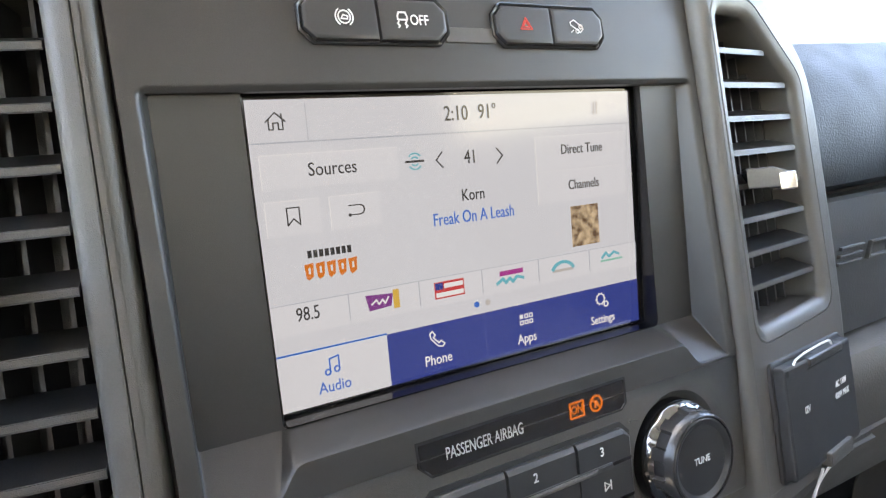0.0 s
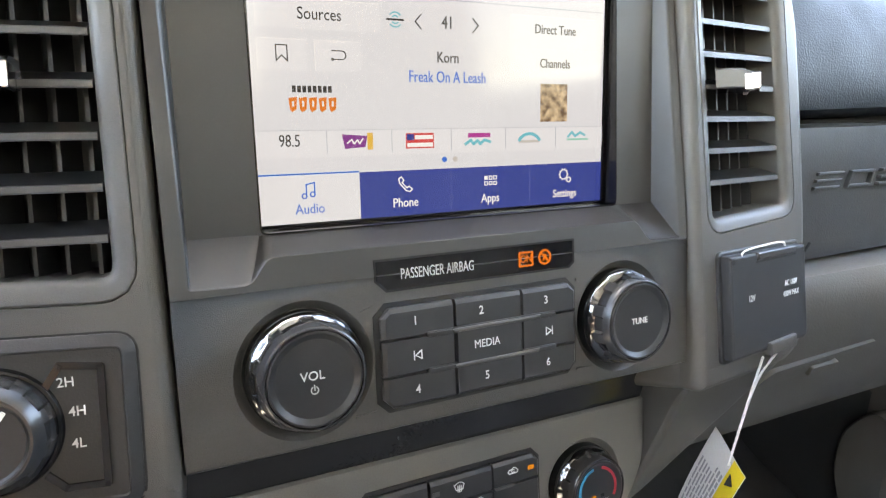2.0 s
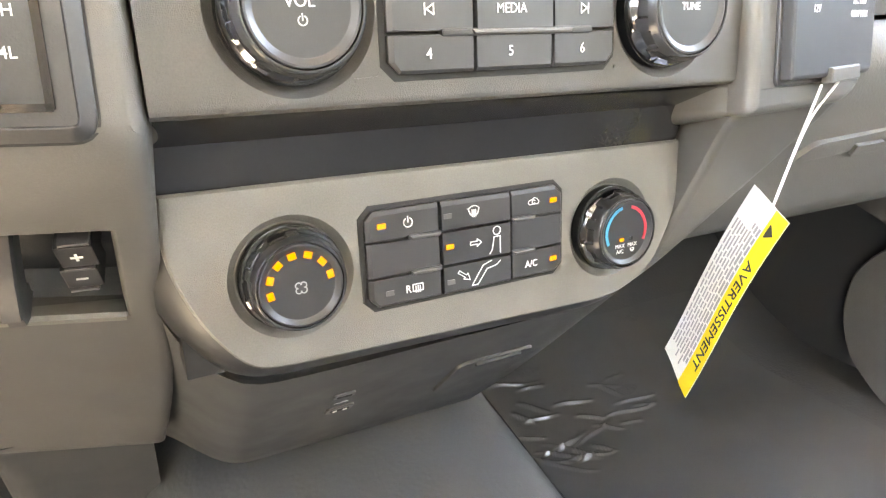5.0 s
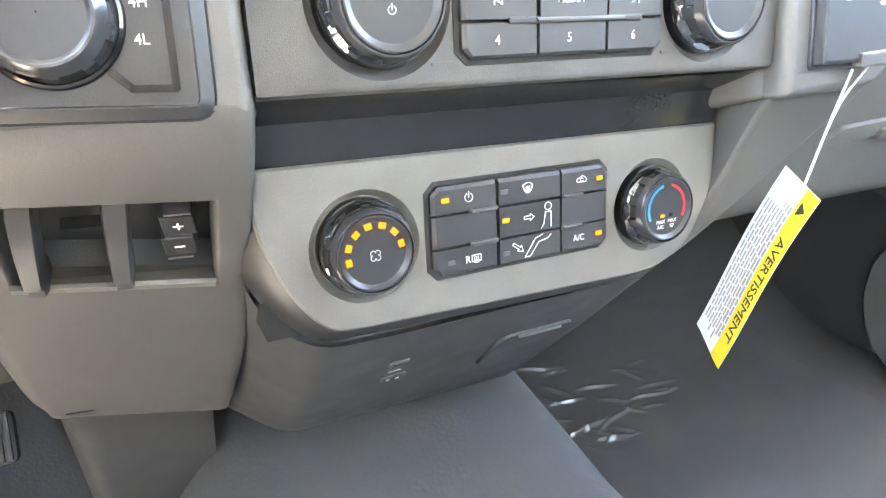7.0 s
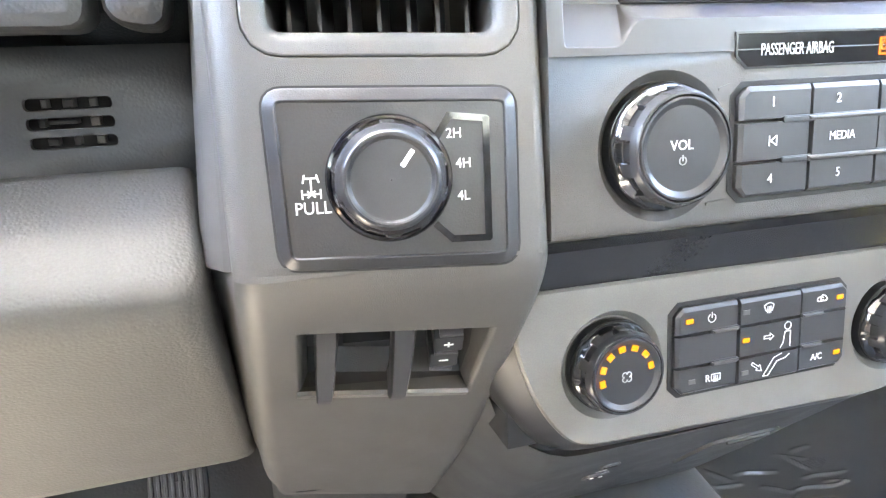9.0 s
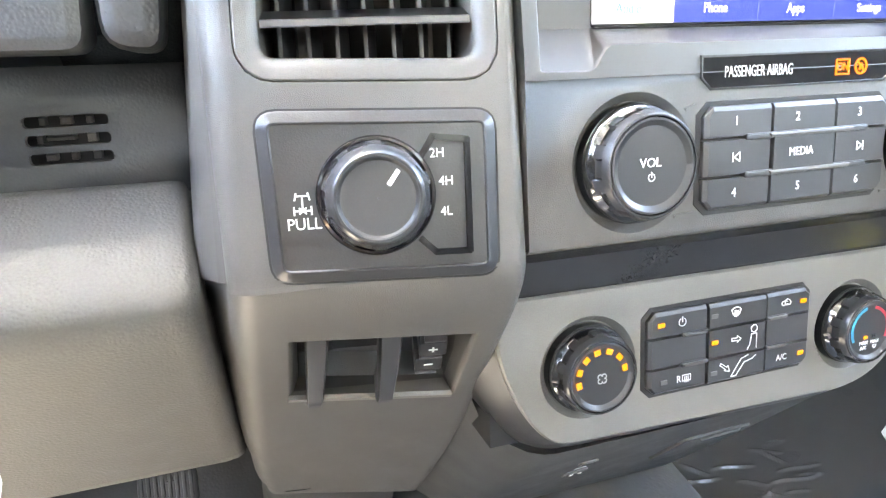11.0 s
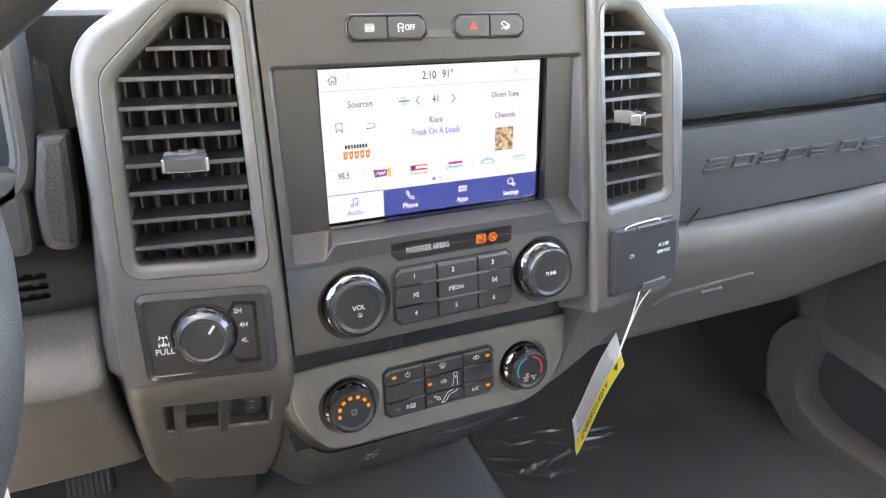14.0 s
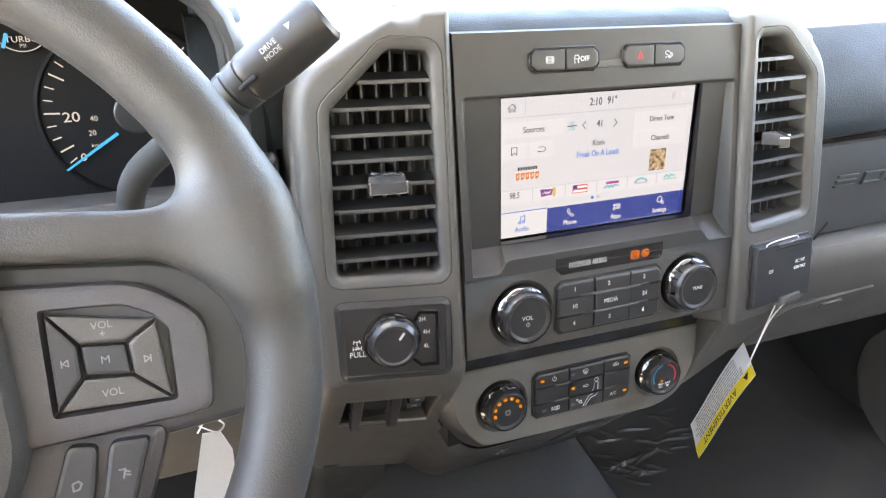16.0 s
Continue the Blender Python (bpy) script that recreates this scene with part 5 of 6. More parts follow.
H = 0.0127
kv, T = rotary("volume_knob", AUDIO(*DL), 0.0196, H, "black volume knob with a chrome ring")
text("VOL", 0.0034, INK, kv, -0.001, 0.0012, T, 1.0, bold=0.012)
part("power_mark", stroke([arc(-0.0005, -0.0042, 0.0014, 120, 420, 14), [(-0.0005, -0.0022), (-0.0005, -0.0042)]], 0.0004, T), INK_DIM, kv)
kt, T = rotary("tune_knob", AUDIO(*DT), 0.0196, H + 0.0015, "black tuning knob with a chrome ring")
text("TUNE", 0.0028, INK, kt, 0.0, 0.0, T, 0.95, bold=0.012)
kf, T = rotary("fan_knob", CLIM(*KF), 0.0178, H, "black fan knob with lit amber segments")
for k in range(7):
    a = radians(191 - k * 29.8)
    r0, r1 = 0.0108, 0.0134
    c, s = math.cos(a), math.sin(a)
    d = 0.0016
    part("lamp", slab([(r0 * c + d * s, r0 * s - d * c), (r0 * c - d * s, r0 * s + d * c), (r1 * c - d * s, r1 * s + d * c), (r1 * c + d * s, r1 * s - d * c)][::-1], T - 0.0001, T + 0.0003), AMBER_LED, kf, "lit amber segment")
icon([arc(0.0014 * math.cos(q), 0.0014 * math.sin(q) - 0.001, 0.0012, math.degrees(q) - 120, math.degrees(q) + 120, 8) for q in (0.8, 2.37, 3.94, 5.5)], 0.0004, INK_DIM, 0, 0, 1, kf, T)
kh, T = rotary("temperature_knob", CLIM(*KT), 0.0178, H, "black temperature knob with blue and red arcs")
part("cold_arc", stroke([arc(0, 0.0005, 0.0122, 105, 205, 20)], 0.0015, T), mat("blue_print", (0.03, 0.32, 0.50), 0.5), kh, "blue cold arc")
part("hot_arc", stroke([arc(0, 0.0005, 0.0122, 75, -25, 20)], 0.0015, T), mat("red_print", (0.55, 0.04, 0.06), 0.5), kh, "red hot arc")
part("lamp", block(-0.0042, -0.0016, -0.0042, -0.0026, T - 0.0001, T + 0.0003), AMBER_LED, kh, "lit amber segment")
part("lamp", block(0.0018, 0.0040, -0.0042, -0.0026, T - 0.0001, T + 0.0002), SATIN_BLACK, kh)
text("MAX", 0.0019, INK, kh, -0.0038, -0.0066, T)
text("A/C", 0.0019, INK, kh, -0.0038, -0.0094, T)
text("MAX", 0.0019, INK, kh, 0.0040, -0.0066, T)
icon([[(-1.2, 0.7), (1.2, 0.7), (0.8, -0.4), (-0.8, -0.4), (-1.2, 0.7)], [(-0.5, -0.2), (-0.5, -1.1)], [(0.5, -0.2), (0.5, -1.1)]], 0.0003, INK, 0.0040, -0.0092, MM, kh, T)


# ---- key pads ----
def inset(q, lo, hi, at_lo, at_hi, own_lo, own_hi):
    """How far a key's top edge draws in: much on the pad's own border, a hair between keys."""
    if abs(q - lo) < 1e-6:
        return at_lo
    if abs(q - hi) < 1e-6:
        return -at_hi
    if abs(q - own_lo) < 1e-6:
        return 0.0002
    if abs(q - own_hi) < 1e-6:
        return -0.0002
    return 0.0


def keypad(name, m, xs, zs, label, category, merge):
    """A block of keys with cut corners on a black base; merge maps (col, row) to the height by which a key stands proud."""
    kp = thing(name, m, label, category)
    x0, x1, z0, z1 = xs[0], xs[-1], zs[-1], zs[0]
    part("base", slab(octa(x0 - 0.0017, x1 + 0.0015, z0 - 0.0018, z1 + 0.0015, 0.0050), -0.002, 0.0004, 0.0002), MATTE, kp, "black gap round the keys")
    keys = {}
    for i in range(len(xs) - 1):
        for j in range(len(zs) - 1):
            g = 0.00055
            p = rect(xs[i] + g, xs[i + 1] - g, zs[j + 1] + g, zs[j] - g)
            c = 0.0040
            if i == 0 and j == 0:
                p = [p[0], p[1], p[2], (p[3][0] + c, p[3][1]), (p[3][0], p[3][1] - c)]
            if i == 0 and j == len(zs) - 2:
                p = [(p[0][0] + c, p[0][1])] + p[1:] + [(p[0][0], p[0][1] + c)]
            if i == len(xs) - 2 and j == 0:
                p = [p[0], p[1], (p[2][0], p[2][1] - c), (p[2][0] - c, p[2][1]), p[3]]
            if i == len(xs) - 2 and j == len(zs) - 2:
                p = [p[0], (p[1][0] - c, p[1][1]), (p[1][0], p[1][1] + c), p[2], p[3]]
            h = 0.0034 + merge.get((i, j), 0.0)
            top = [(x + inset(x, x0 + g, x1 - g, 0.0019, 0.0013, xs[i] + g, xs[i + 1] - g), z + inset(z, z0 + g, z1 - g, 0.0012, 0.0020, zs[j + 1] + g, zs[j] - g)) for x, z in p]
            mid = [(a * 0.12 + c * 0.88, b * 0.12 + d * 0.88) for (a, b), (c, d) in zip(top, p)]
            bm = loft(bmesh.new(), [up(p, 0), up(p, h - 0.0012), up(mid, h - 0.0009), up(top, h)], False, True)
            keys[i, j] = part("key", bm, KEY, kp, "", 12)
    return kp, keys


def channel(kp, x0, x1, z, w, bright, a, b):
    """A narrow oblong slot between keys, with a satin bar from a to b."""
    o = rounded(rect(x0, x1, z - w / 2, z + w / 2), w * 0.5, 4)
    s = part("slot", slab(o, 0.001, 0.0040, 0.0003), BLACK, kp)
    part("slot_floor", slab(rounded(rect(x0 + 0.0005, x1 - 0.0005, z - w / 2 + 0.0005, z + w / 2 - 0.0005), w * 0.35, 4), 0.003, 0.0042, 0.0002), KEY, s)
    part("inlay", slab([(a, z - w * 0.30), (b, z - w * 0.30), (b + 0.001, z + w * 0.34), (a - 0.001, z + w * 0.34)], 0.003, 0.0050, 0.0006), bright, s, "satin inlay")


AMX = AUDIO(0, -0.1070)
rows = [0.0214, 0.0079, -0.0075, -0.0214]
ak, K = keypad("audio_keypad", AMX, [-0.0492, -0.0153, 0.0186, 0.0492], rows, "black audio key pad of nine keys with white numbers", "key pad", {(1, 1): 0.0008})
T = 0.0036
for s, i, j, dx in (("1", 0, 0, -0.0015), ("2", 1, 0, -0.004), ("3", 2, 0, -0.0022), ("4", 0, 2, -0.0015), ("5", 1, 2, -0.002), ("6", 2, 2, -0.0015), ("MEDIA", 1, 1, -0.002)):
    cx = ([-0.0492, -0.0153, 0.0186, 0.0492][i] + [-0.0492, -0.0153, 0.0186, 0.0492][i + 1]) / 2 + dx
    text(s, 0.0036 if s != "MEDIA" else 0.0034, INK, K[i, j], cx, (rows[j] + rows[j + 1]) / 2, T + (0.0008 if s == "MEDIA" else 0), 0.9, bold=0.02)
for cx, sg, kk in ((-0.0330, -1, K[0, 1]), (0.0330, 1, K[2, 1])):
    icon([[(-1.5 * sg, 1.8), (1.3 * sg, 0), (-1.5 * sg, -1.8), (-1.5 * sg, 1.8)], [(1.9 * sg, 1.9), (1.9 * sg, -1.9)]], 0.00045, INK, cx, 0.0002, MM, kk, T)
channel(ak, -0.0290, 0.0368, 0.0079, 0.0027, CHARCOAL_LIGHT, -0.0165, 0.0270)
# paler tone than the upper bar: a reflection put into the colour
channel(ak, -0.0290, 0.0368, -0.0075, 0.0027, TRIM, -0.0160, 0.0262)

CMX = CLIM(0.0, -0.2047)
cx_ = [-0.0500, -0.0155, 0.0205, 0.0500]
cz_ = [0.0215, 0.0078, -0.0078, -0.0215]
ck, K = keypad("climate_keypad", CMX, cx_, cz_, "black climate key pad with lit amber marks", "key pad", {(1, 0): 0.0006, (1, 1): 0.0006, (1, 2): 0.0006})
DIM = mat("unlit_led", (0.10, 0.10, 0.095), 0.3)
for x, z, mt, kk in ((-0.0425, 0.0145, AMBER_LED, K[0, 0]), (-0.0120, 0.0145, DIM, K[1, 0]), (-0.0115, 0.0008, AMBER_LED, K[1, 1]), (-0.0115, -0.0155, DIM, K[1, 2]), (0.0440, 0.0142, AMBER_LED, K[2, 0]), (0.0440, -0.0142, AMBER_LED, K[2, 2]), (-0.0405, -0.0150, DIM, K[0, 2])):
    part("lamp", block(x - 0.0019, x + 0.0019, z - 0.0011, z + 0.0011, 0.003, 0.0044 if -0.0155 < x < 0.02 else 0.0038), mt, kk, "lit amber mark" if mt is AMBER_LED else "")
icon([arc(0, -0.3, 2.0, 120, 420, 16), [(0, 2.4), (0, -0.2)]], 0.00045, INK, -0.0305, 0.0148, MM, K[0, 0], T)
icon([[(-3, 1.6)] + arc(0, 0.2, 3, 150, 30, 6, 2.4) + [(1.8, -1.2), (-1.8, -1.2), (-3, 1.6)], [(-0.9, 0.9), (-0.9, -2.2)], [(0, 0.9), (0, -2.4)], [(0.9, 0.9), (0.9, -2.2)]], 0.00045, INK, 0.0010, 0.0148, MM, K[1, 0], T + 0.0006)
icon([[(-3, 0), (-2.4, 1.0), (-0.8, 1.3), (0.4, 2.2), (1.8, 1.6), (3, 0.2), (2.4, -0.9), (-2.4, -0.9), (-3, 0)], arc(0, 0.2, 0.9, 30, 330, 8)], 0.00042, INK, 0.0330, 0.0145, MM, K[2, 0], T)
icon([[(-3.2, 0.7), (0.2, 0.7), (0.2, 1.7), (2.4, 0), (0.2, -1.7), (0.2, -0.7), (-3.2, -0.7), (-3.2, 0.7)]], 0.00042, INK, 0.0020, 0.0005, MM, K[1, 1], T + 0.0006)
icon([arc(0.0125, 0.0045, 0.0019, 0, 360, 14), [(0.0110, 0.0018), (0.0142, 0.0018), (0.0142, -0.0060)], [(0.0110, 0.0018), (0.0100, -0.0040), (0.0085, -0.0060)]], 0.00045, INK, 0, 0, 1, K[1, 1], T + 0.0006)
icon([[(0.0142, -0.0098), (0.0120, -0.0115), (0.0070, -0.0125), (0.0020, -0.0190), (-0.0010, -0.0190)], [(0.0095, -0.0090), (0.0050, -0.0105), (0.0000, -0.0175), (-0.0010, -0.0190)], [(-0.0080, -0.0120), (-0.0045, -0.0145), (-0.0052, -0.0152), (-0.0020, -0.0160), (-0.0030, -0.0128), (-0.0038, -0.0135), (-0.0072, -0.0110), (-0.0080, -0.0120)]], 0.00042, INK, 0, 0, 1, K[1, 2], T + 0.0006)
text("R", 0.0034, INK, K[0, 2], -0.0320, -0.0150, T, 0.9, bold=0.02)
icon([[(-2.4, 1.8), (2.4, 1.8), (2.4, -1.2), (-2.4, -1.2), (-2.4, 1.8)], [(-1, 1), (-1, -2)], [(0, 1), (0, -2)], [(1, 1), (1, -2)]], 0.00042, INK, -0.0275, -0.0150, MM, K[0, 2], T)
text("A/C", 0.0032, INK, K[2, 2], 0.0315, -0.0148, T, 0.9, bold=0.015)
channel(ck, -0.0310, -0.0152, 0.0078, 0.0028, TRIM, -0.0295, -0.0165)
channel(ck, -0.0310, -0.0152, -0.0078, 0.0028, CHARCOAL_LIGHT, -0.0295, -0.0165)
channel(ck, 0.0205, 0.0340, 0.0078, 0.0026, TRIM, 0.0220, 0.0325)
channel(ck, 0.0205, 0.0340, -0.0078, 0.0026, CHARCOAL_LIGHT, 0.0220, 0.0325)

# ---- drive selector ----
SMX = TOWL(-0.1782, -0.1100)
ds = thing("drive_selector", SMX, "black four wheel drive selector with a round knob", "switch")
pl = rounded(flat(TOWL, SMX, [(-0.2190, -0.0800), (-0.2186, -0.1382), (-0.1395, -0.1410), (-0.1378, -0.0828)]), 0.0065, 5)
part("gap", slab(offset(pl, 0.0016), -0.002, 0.0003), MATTE, ds, "black gap round the plate")
part("rim", loft(bmesh.new(), [up(offset(pl, 0.0008), -0.001), up(offset(pl, 0.0008), 0.0006), up(offset(pl, 0.0002), 0.0012), up(offset(pl, -0.0030), 0.0029), up(offset(pl, -0.0034), 0.0029), up(offset(pl, -0.0038), 0.0023), up(offset(pl, -0.0043), 0.0019)]), BLACK, ds, "bevelled satin rim", 20)
part("plate", slab(offset(pl, -0.0039), -0.001, 0.0022), PLATE, ds, "satin black plate")
mk = flat(TOWL, SMX, [(-0.1655, -0.0985), (-0.1600, -0.0905), (-0.1480, -0.0920), (-0.1492, -0.1318), (-0.1615, -0.1315), (-0.1665, -0.1265)])
# dark strokes drawn for the shadow line along a recess step
bm = bmesh.new()
for a, b in zip(mk, mk[1:]):
    stroke([[a, b]], 0.0023, 0.0024, 0.0009, bm)
part("groove", bm, GLOSS, ds, "gloss black outline standing for a recess step's shadow line")
ds_h = 0.0132
KC = Matrix.Translation((-0.0029, 0.0, 0.0020))
part("base_ring", lathe([(0.0212, 0.0), (0.0212, 0.0008), (0.0206, 0.0018), (0.0196, 0.0020), (0.0190, 0.0012)], 64), GLOSS, ds, "gloss black collar").matrix_basis = KC
kdent = lambda a: max(0.0, min(1.0, (math.cos(10 * a) + 0.35) * 4.0))
kn = part("knob", lathe([(0.0192, 0.0010), (0.0194, 0.0030), (0.0192, 0.0062), (0.0186, 0.0084), (0.0178, 0.0098), (0.0168, ds_h - 0.0022), (0.0160, ds_h - 0.0008), (0.0150, ds_h), (0.0142, ds_h)], 160, None, lambda k, a: -0.0011 * kdent(a) if 1 <= k <= 3 else 0, False), GRIP, ds, "round black grip with finger dents", 24)
kn.matrix_basis = KC
part("face", lathe([(0.0142, ds_h), (0.0136, ds_h - 0.0003), (0.0128, ds_h - 0.0013), (0.0120, ds_h - 0.0014), (0.0002, ds_h - 0.0014)], 64, None, None, False), KNOB, kn, "matte dished knob face", 20)
part("pointer", slab(rounded([(0.0030, 0.0046), (0.0043, 0.0036), (0.0080, 0.0086), (0.0068, 0.0096)][::-1], 0.0004), ds_h - 0.0015, ds_h - 0.0008), INK, kn, "white pointer line")
for s, (x, z), sz in (("2H", (-0.1588, -0.0964), 0.0032), ("4H", (-0.1562, -0.1064), 0.0032), ("4L", (-0.1568, -0.1172), 0.0032), ("PULL", (-0.2066, -0.1185), 0.0040)):
    c = flat(TOWL, SMX, [(x, z)])[0]
    text(s, sz, INK, ds, c[0], c[1], 0.0024, 0.95, bold=0.012)
c = flat(TOWL, SMX, [(-0.2066, -0.1115)])[0]
icon([[(0, -2.2), (0, 2.4)], [(-2.4, 3.0), (2.4, 3.0)], [(-2.6, 1.6), (-2.0, 4.0)], [(2.6, 1.6), (2.0, 4.0)], [(-3.0, -2.2), (3.0, -2.2)], [(-3.0, -3.6), (-3.0, -0.8)], [(3.0, -3.6), (3.0, -0.8)], [(-1.2, -3.2), (1.2, -1.2)], [(-1.2, -1.2), (1.2, -3.2)]], 0.0006, INK, c[0], c[1], MM, ds, 0.0024)

# ---- outlet cover and warning tag ----
OMX = TOWR(0.1822, -0.1122)
oc = thing("outlet_cover", OMX, "charcoal hinged cover over the power outlets", "outlet cover")
op = rounded(flat(TOWR, OMX, [(0.1425, -0.0825), (0.1425, -0.1408), (0.2215, -0.1408), (0.2205, -0.0835)]), [0.003, 0.003, 0.006, 0.003], 4)
part("frame", slab(offset(op, 0.0012), -0.001, 0.0018, 0.001), BLACK, oc)
part("lid", slab(offset(op, -0.0012), 0.0, 0.0070, 0.0018), LID, oc)
part("hinge", block(-0.0135, 0.0255, 0.0235, 0.0282, 0.003, 0.0082, 0.0012, 0.0005), CHARCOAL, oc)
part("hinge_gap", block(-0.0145, 0.0265, 0.0224, 0.0235, 0.0066, 0.00715), MATTE, oc)
part("pull_tab", slab(rounded([(-0.0060, -0.0305), (0.0215, -0.0300), (0.0215, -0.0225), (-0.0060, -0.0232)], 0.001), 0.004, 0.0092, 0.001), CHARCOAL_LIGHT, oc, "raised pull tab")
part("latch_hole", lathe([(0.0018, 0.004), (0.0018, 0.0072)], 14), MATTE, oc).matrix_basis = Matrix.Translation((-0.0355, 0.0255, 0))
c = flat(TOWR, OMX, [(0.1635, -0.1085), (0.2010, -0.1050), (0.2010, -0.1110)])
text("12V", 0.0034, INK, oc, c[0][0] - 0.001, c[0][1], 0.0072, 0.80, bold=0.012)
text("AC 110V", 0.0032, INK, oc, c[1][0] + 0.001, c[1][1], 0.0072, 0.75, bold=0.012)
text("400W MAX", 0.0032, INK, oc, c[2][0] + 0.001, c[2][1], 0.0072, 0.72, bold=0.012)

tag_c = (Vector((0.187, 0.0050, -0.1990)) + Vector((0.1412, -0.0105, -0.3258))) / 2
tu = (Vector((0.1661, -0.0355, -0.209)) - Vector((0.1871, 0.0068, -0.1991))).normalized()
tv = (Vector((0.1871, 0.0068, -0.1991)) - Vector((0.1605, 0.0308, -0.3159)))
tv = (tv - tu * tv.dot(tu)).normalized()
TM = Matrix((tu, tv, tu.cross(tv))).transposed().to_4x4()
TM.translation = tag_c
tag = thing("warning_tag", TM, "white and yellow paper warning tag hanging from strings", "tag")


def bend(x, y):
    return 0.0022 * math.sin(y * 34 + 0.6) + 0.0012 * math.sin(x * 70)


def sheet(x0, x1, y0, y1, lift, nx=6, ny=16):
    bm = bmesh.new()
    g = [[bm.verts.new((x0 + (x1 - x0) * i / nx, y0 + (y1 - y0) * j / ny, bend(x0 + (x1 - x0) * i / nx, y0 + (y1 - y0) * j / ny) + lift)) for i in range(nx + 1)] for j in range(ny + 1)]
    for a, b in zip(g, g[1:]):
        for i in range(nx):
            bm.faces.new((a[i], a[i + 1], b[i + 1], b[i]))
    return bm


TW, TH = 0.0235, 0.0610
bm = sheet(-TW, TW, -TH, TH, 0)
bmesh.ops.solidify(bm, geom=bm.faces[:], thickness=0.0003)
part("card", bm, PAPER, tag, "white card")
part("stripe", sheet(TW - 0.0145, TW - 0.0002, -TH + 0.0002, TH - 0.0002, 0.0005, 4, 16), YELLOW, tag, "yellow warning stripe")
wt = text("AVERTISSEMENT", 0.0072, PRINT, tag, TW - 0.0072, -0.006, 0.0006, 0.98, bold=0.02, rot=-90)
for v in wt.data.vertices:
    v.co.z += bend(v.co.x, v.co.y) + 0.0004
bm = slab(rounded([(TW - 0.0108, 0.0455), (TW - 0.0040, 0.0497), (TW - 0.0108, 0.0539)], 0.0008), 0.0008, 0.0011)
for v in bm.verts:
    v.co.z += bend(v.co.x, v.co.y)
part("alert_mark", bm, PRINT, tag)
rnd = random.Random(4)
for k in range(8):
    x = TW - 0.0172 - k * 0.0036
    y = TH - 0.014 - (0.006 if k > 2 else 0)
    bm = bmesh.new()
    while y > -TH + 0.012:
        ln = rnd.uniform(0.003, 0.010)
        hw = 0.0010 if k < 2 else 0.0007
        block(x - hw, x + hw, y - ln, y, 0.0003, 0.0005, 0, 0, bm)
        y -= ln + 0.0013
    for v in bm.verts:
        v.co.z += bend(v.co.x, v.co.y)
    part("print_line", bm, PRINT_GREY, tag, "row of small unreadable print")
hole = TM @ Vector((TW - 0.0165, TH - 0.0055, bend(0.012, TH) + 0.001))
part("eyelet", lathe([(0.0022, 0), (0.0022, 0.0007), (0.0012, 0.0007), (0.0012, 0)], 16), PAPER, tag).matrix_basis = Matrix.Translation((TW - 0.0165, TH - 0.0055, bend(0.007, TH) + 0.0004))
ti = TM.inverted()
for a, mid, r in (((0.1755, -0.0365, -0.1425), (0.1770, -0.028, -0.172), 0.0007), ((0.1915, -0.0345, -0.1415), (0.1845, -0.026, -0.165), 0.0007)):
    pts = curve([Vector(a), Vector(mid), hole], 8)
    part("string", tube([ti @ p for p in pts], r, 8), STRING, tag, "thin white string")
pts = curve([OMX @ Vector(p) for p in ((-0.027, 0.0265, 0.0060), (-0.0245, 0.0298, 0.0065), (-0.012, 0.0308, 0.0060), (0.006, 0.0312, 0.006), (0.0155, 0.0306, 0.0060), (0.0175, 0.0275, 0.0060))], 6)
part("string_loop", tube([ti @ p for p in pts], 0.0006, 8), STRING, tag, "white string loop over the lid")

# ---- steering wheel ----
WHEEL = plane(-0.152, 0.335)
WM = WHEEL(-0.450, -0.0119)
sw = thing("steering_wheel", WM, "grey rubber steering wheel with satin spokes and buttons", "steering wheel")


def rim_field(x, y, w):
    """The rim and its two upper spokes, run together with a wide fillet."""
    r = np.sqrt(x * x + y * y)
    rim = (np.sqrt(((r - 0.1778) / 0.0172) ** 2 + (w / 0.0180) ** 2) - 1) * 0.0172
    y = (y - 0.0077) / 1.1012
    q = (np.abs(x) + 0.0064 - 0.0108 * y) / 1.0945
    top = 0.0425 + 0.0065 * np.clip((0.13 - q) / 0.07, 0, 1)
    low = 0.0235 + 0.0065 * np.clip((0.125 - q) / 0.06, 0, 1) - 0.016 * np.clip((q - 0.125) / 0.03, 0, 1)
    mid, half = (top + low) / 2, (top - low) / 2
    d = [np.abs(y - mid) - half + 0.004, np.abs(w - 0.0005) - 0.0135 + 0.004, np.abs(q - 0.112) - 0.055 + 0.004]
    web = np.sqrt(sum(np.maximum(e, 0) ** 2 for e in d)) + np.minimum(np.maximum(np.maximum(d[0], d[1]), d[2]), 0) - 0.004
    k = 0.026
    h = np.maximum(k - np.abs(rim - web), 0) / k
    return np.minimum(rim, web) - h * h * k * 0.25


part("rim", skin(rim_field, (-0.204, -0.204, -0.024), (0.204, 0.204, 0.024), 0.003), LEATHER, sw, "thick grained rim with its upper spokes", 75)
def fit(s, ob):
    """Sets a spoke part into the wheel's own scale."""
    ob.matrix_basis = Matrix(((1.0945, s * 0.0108, 0, -s * 0.0064), (0, 1.1012, 0, 0.0077), (0, 0, 1, 0), (0, 0, 0, 1)))
    return ob


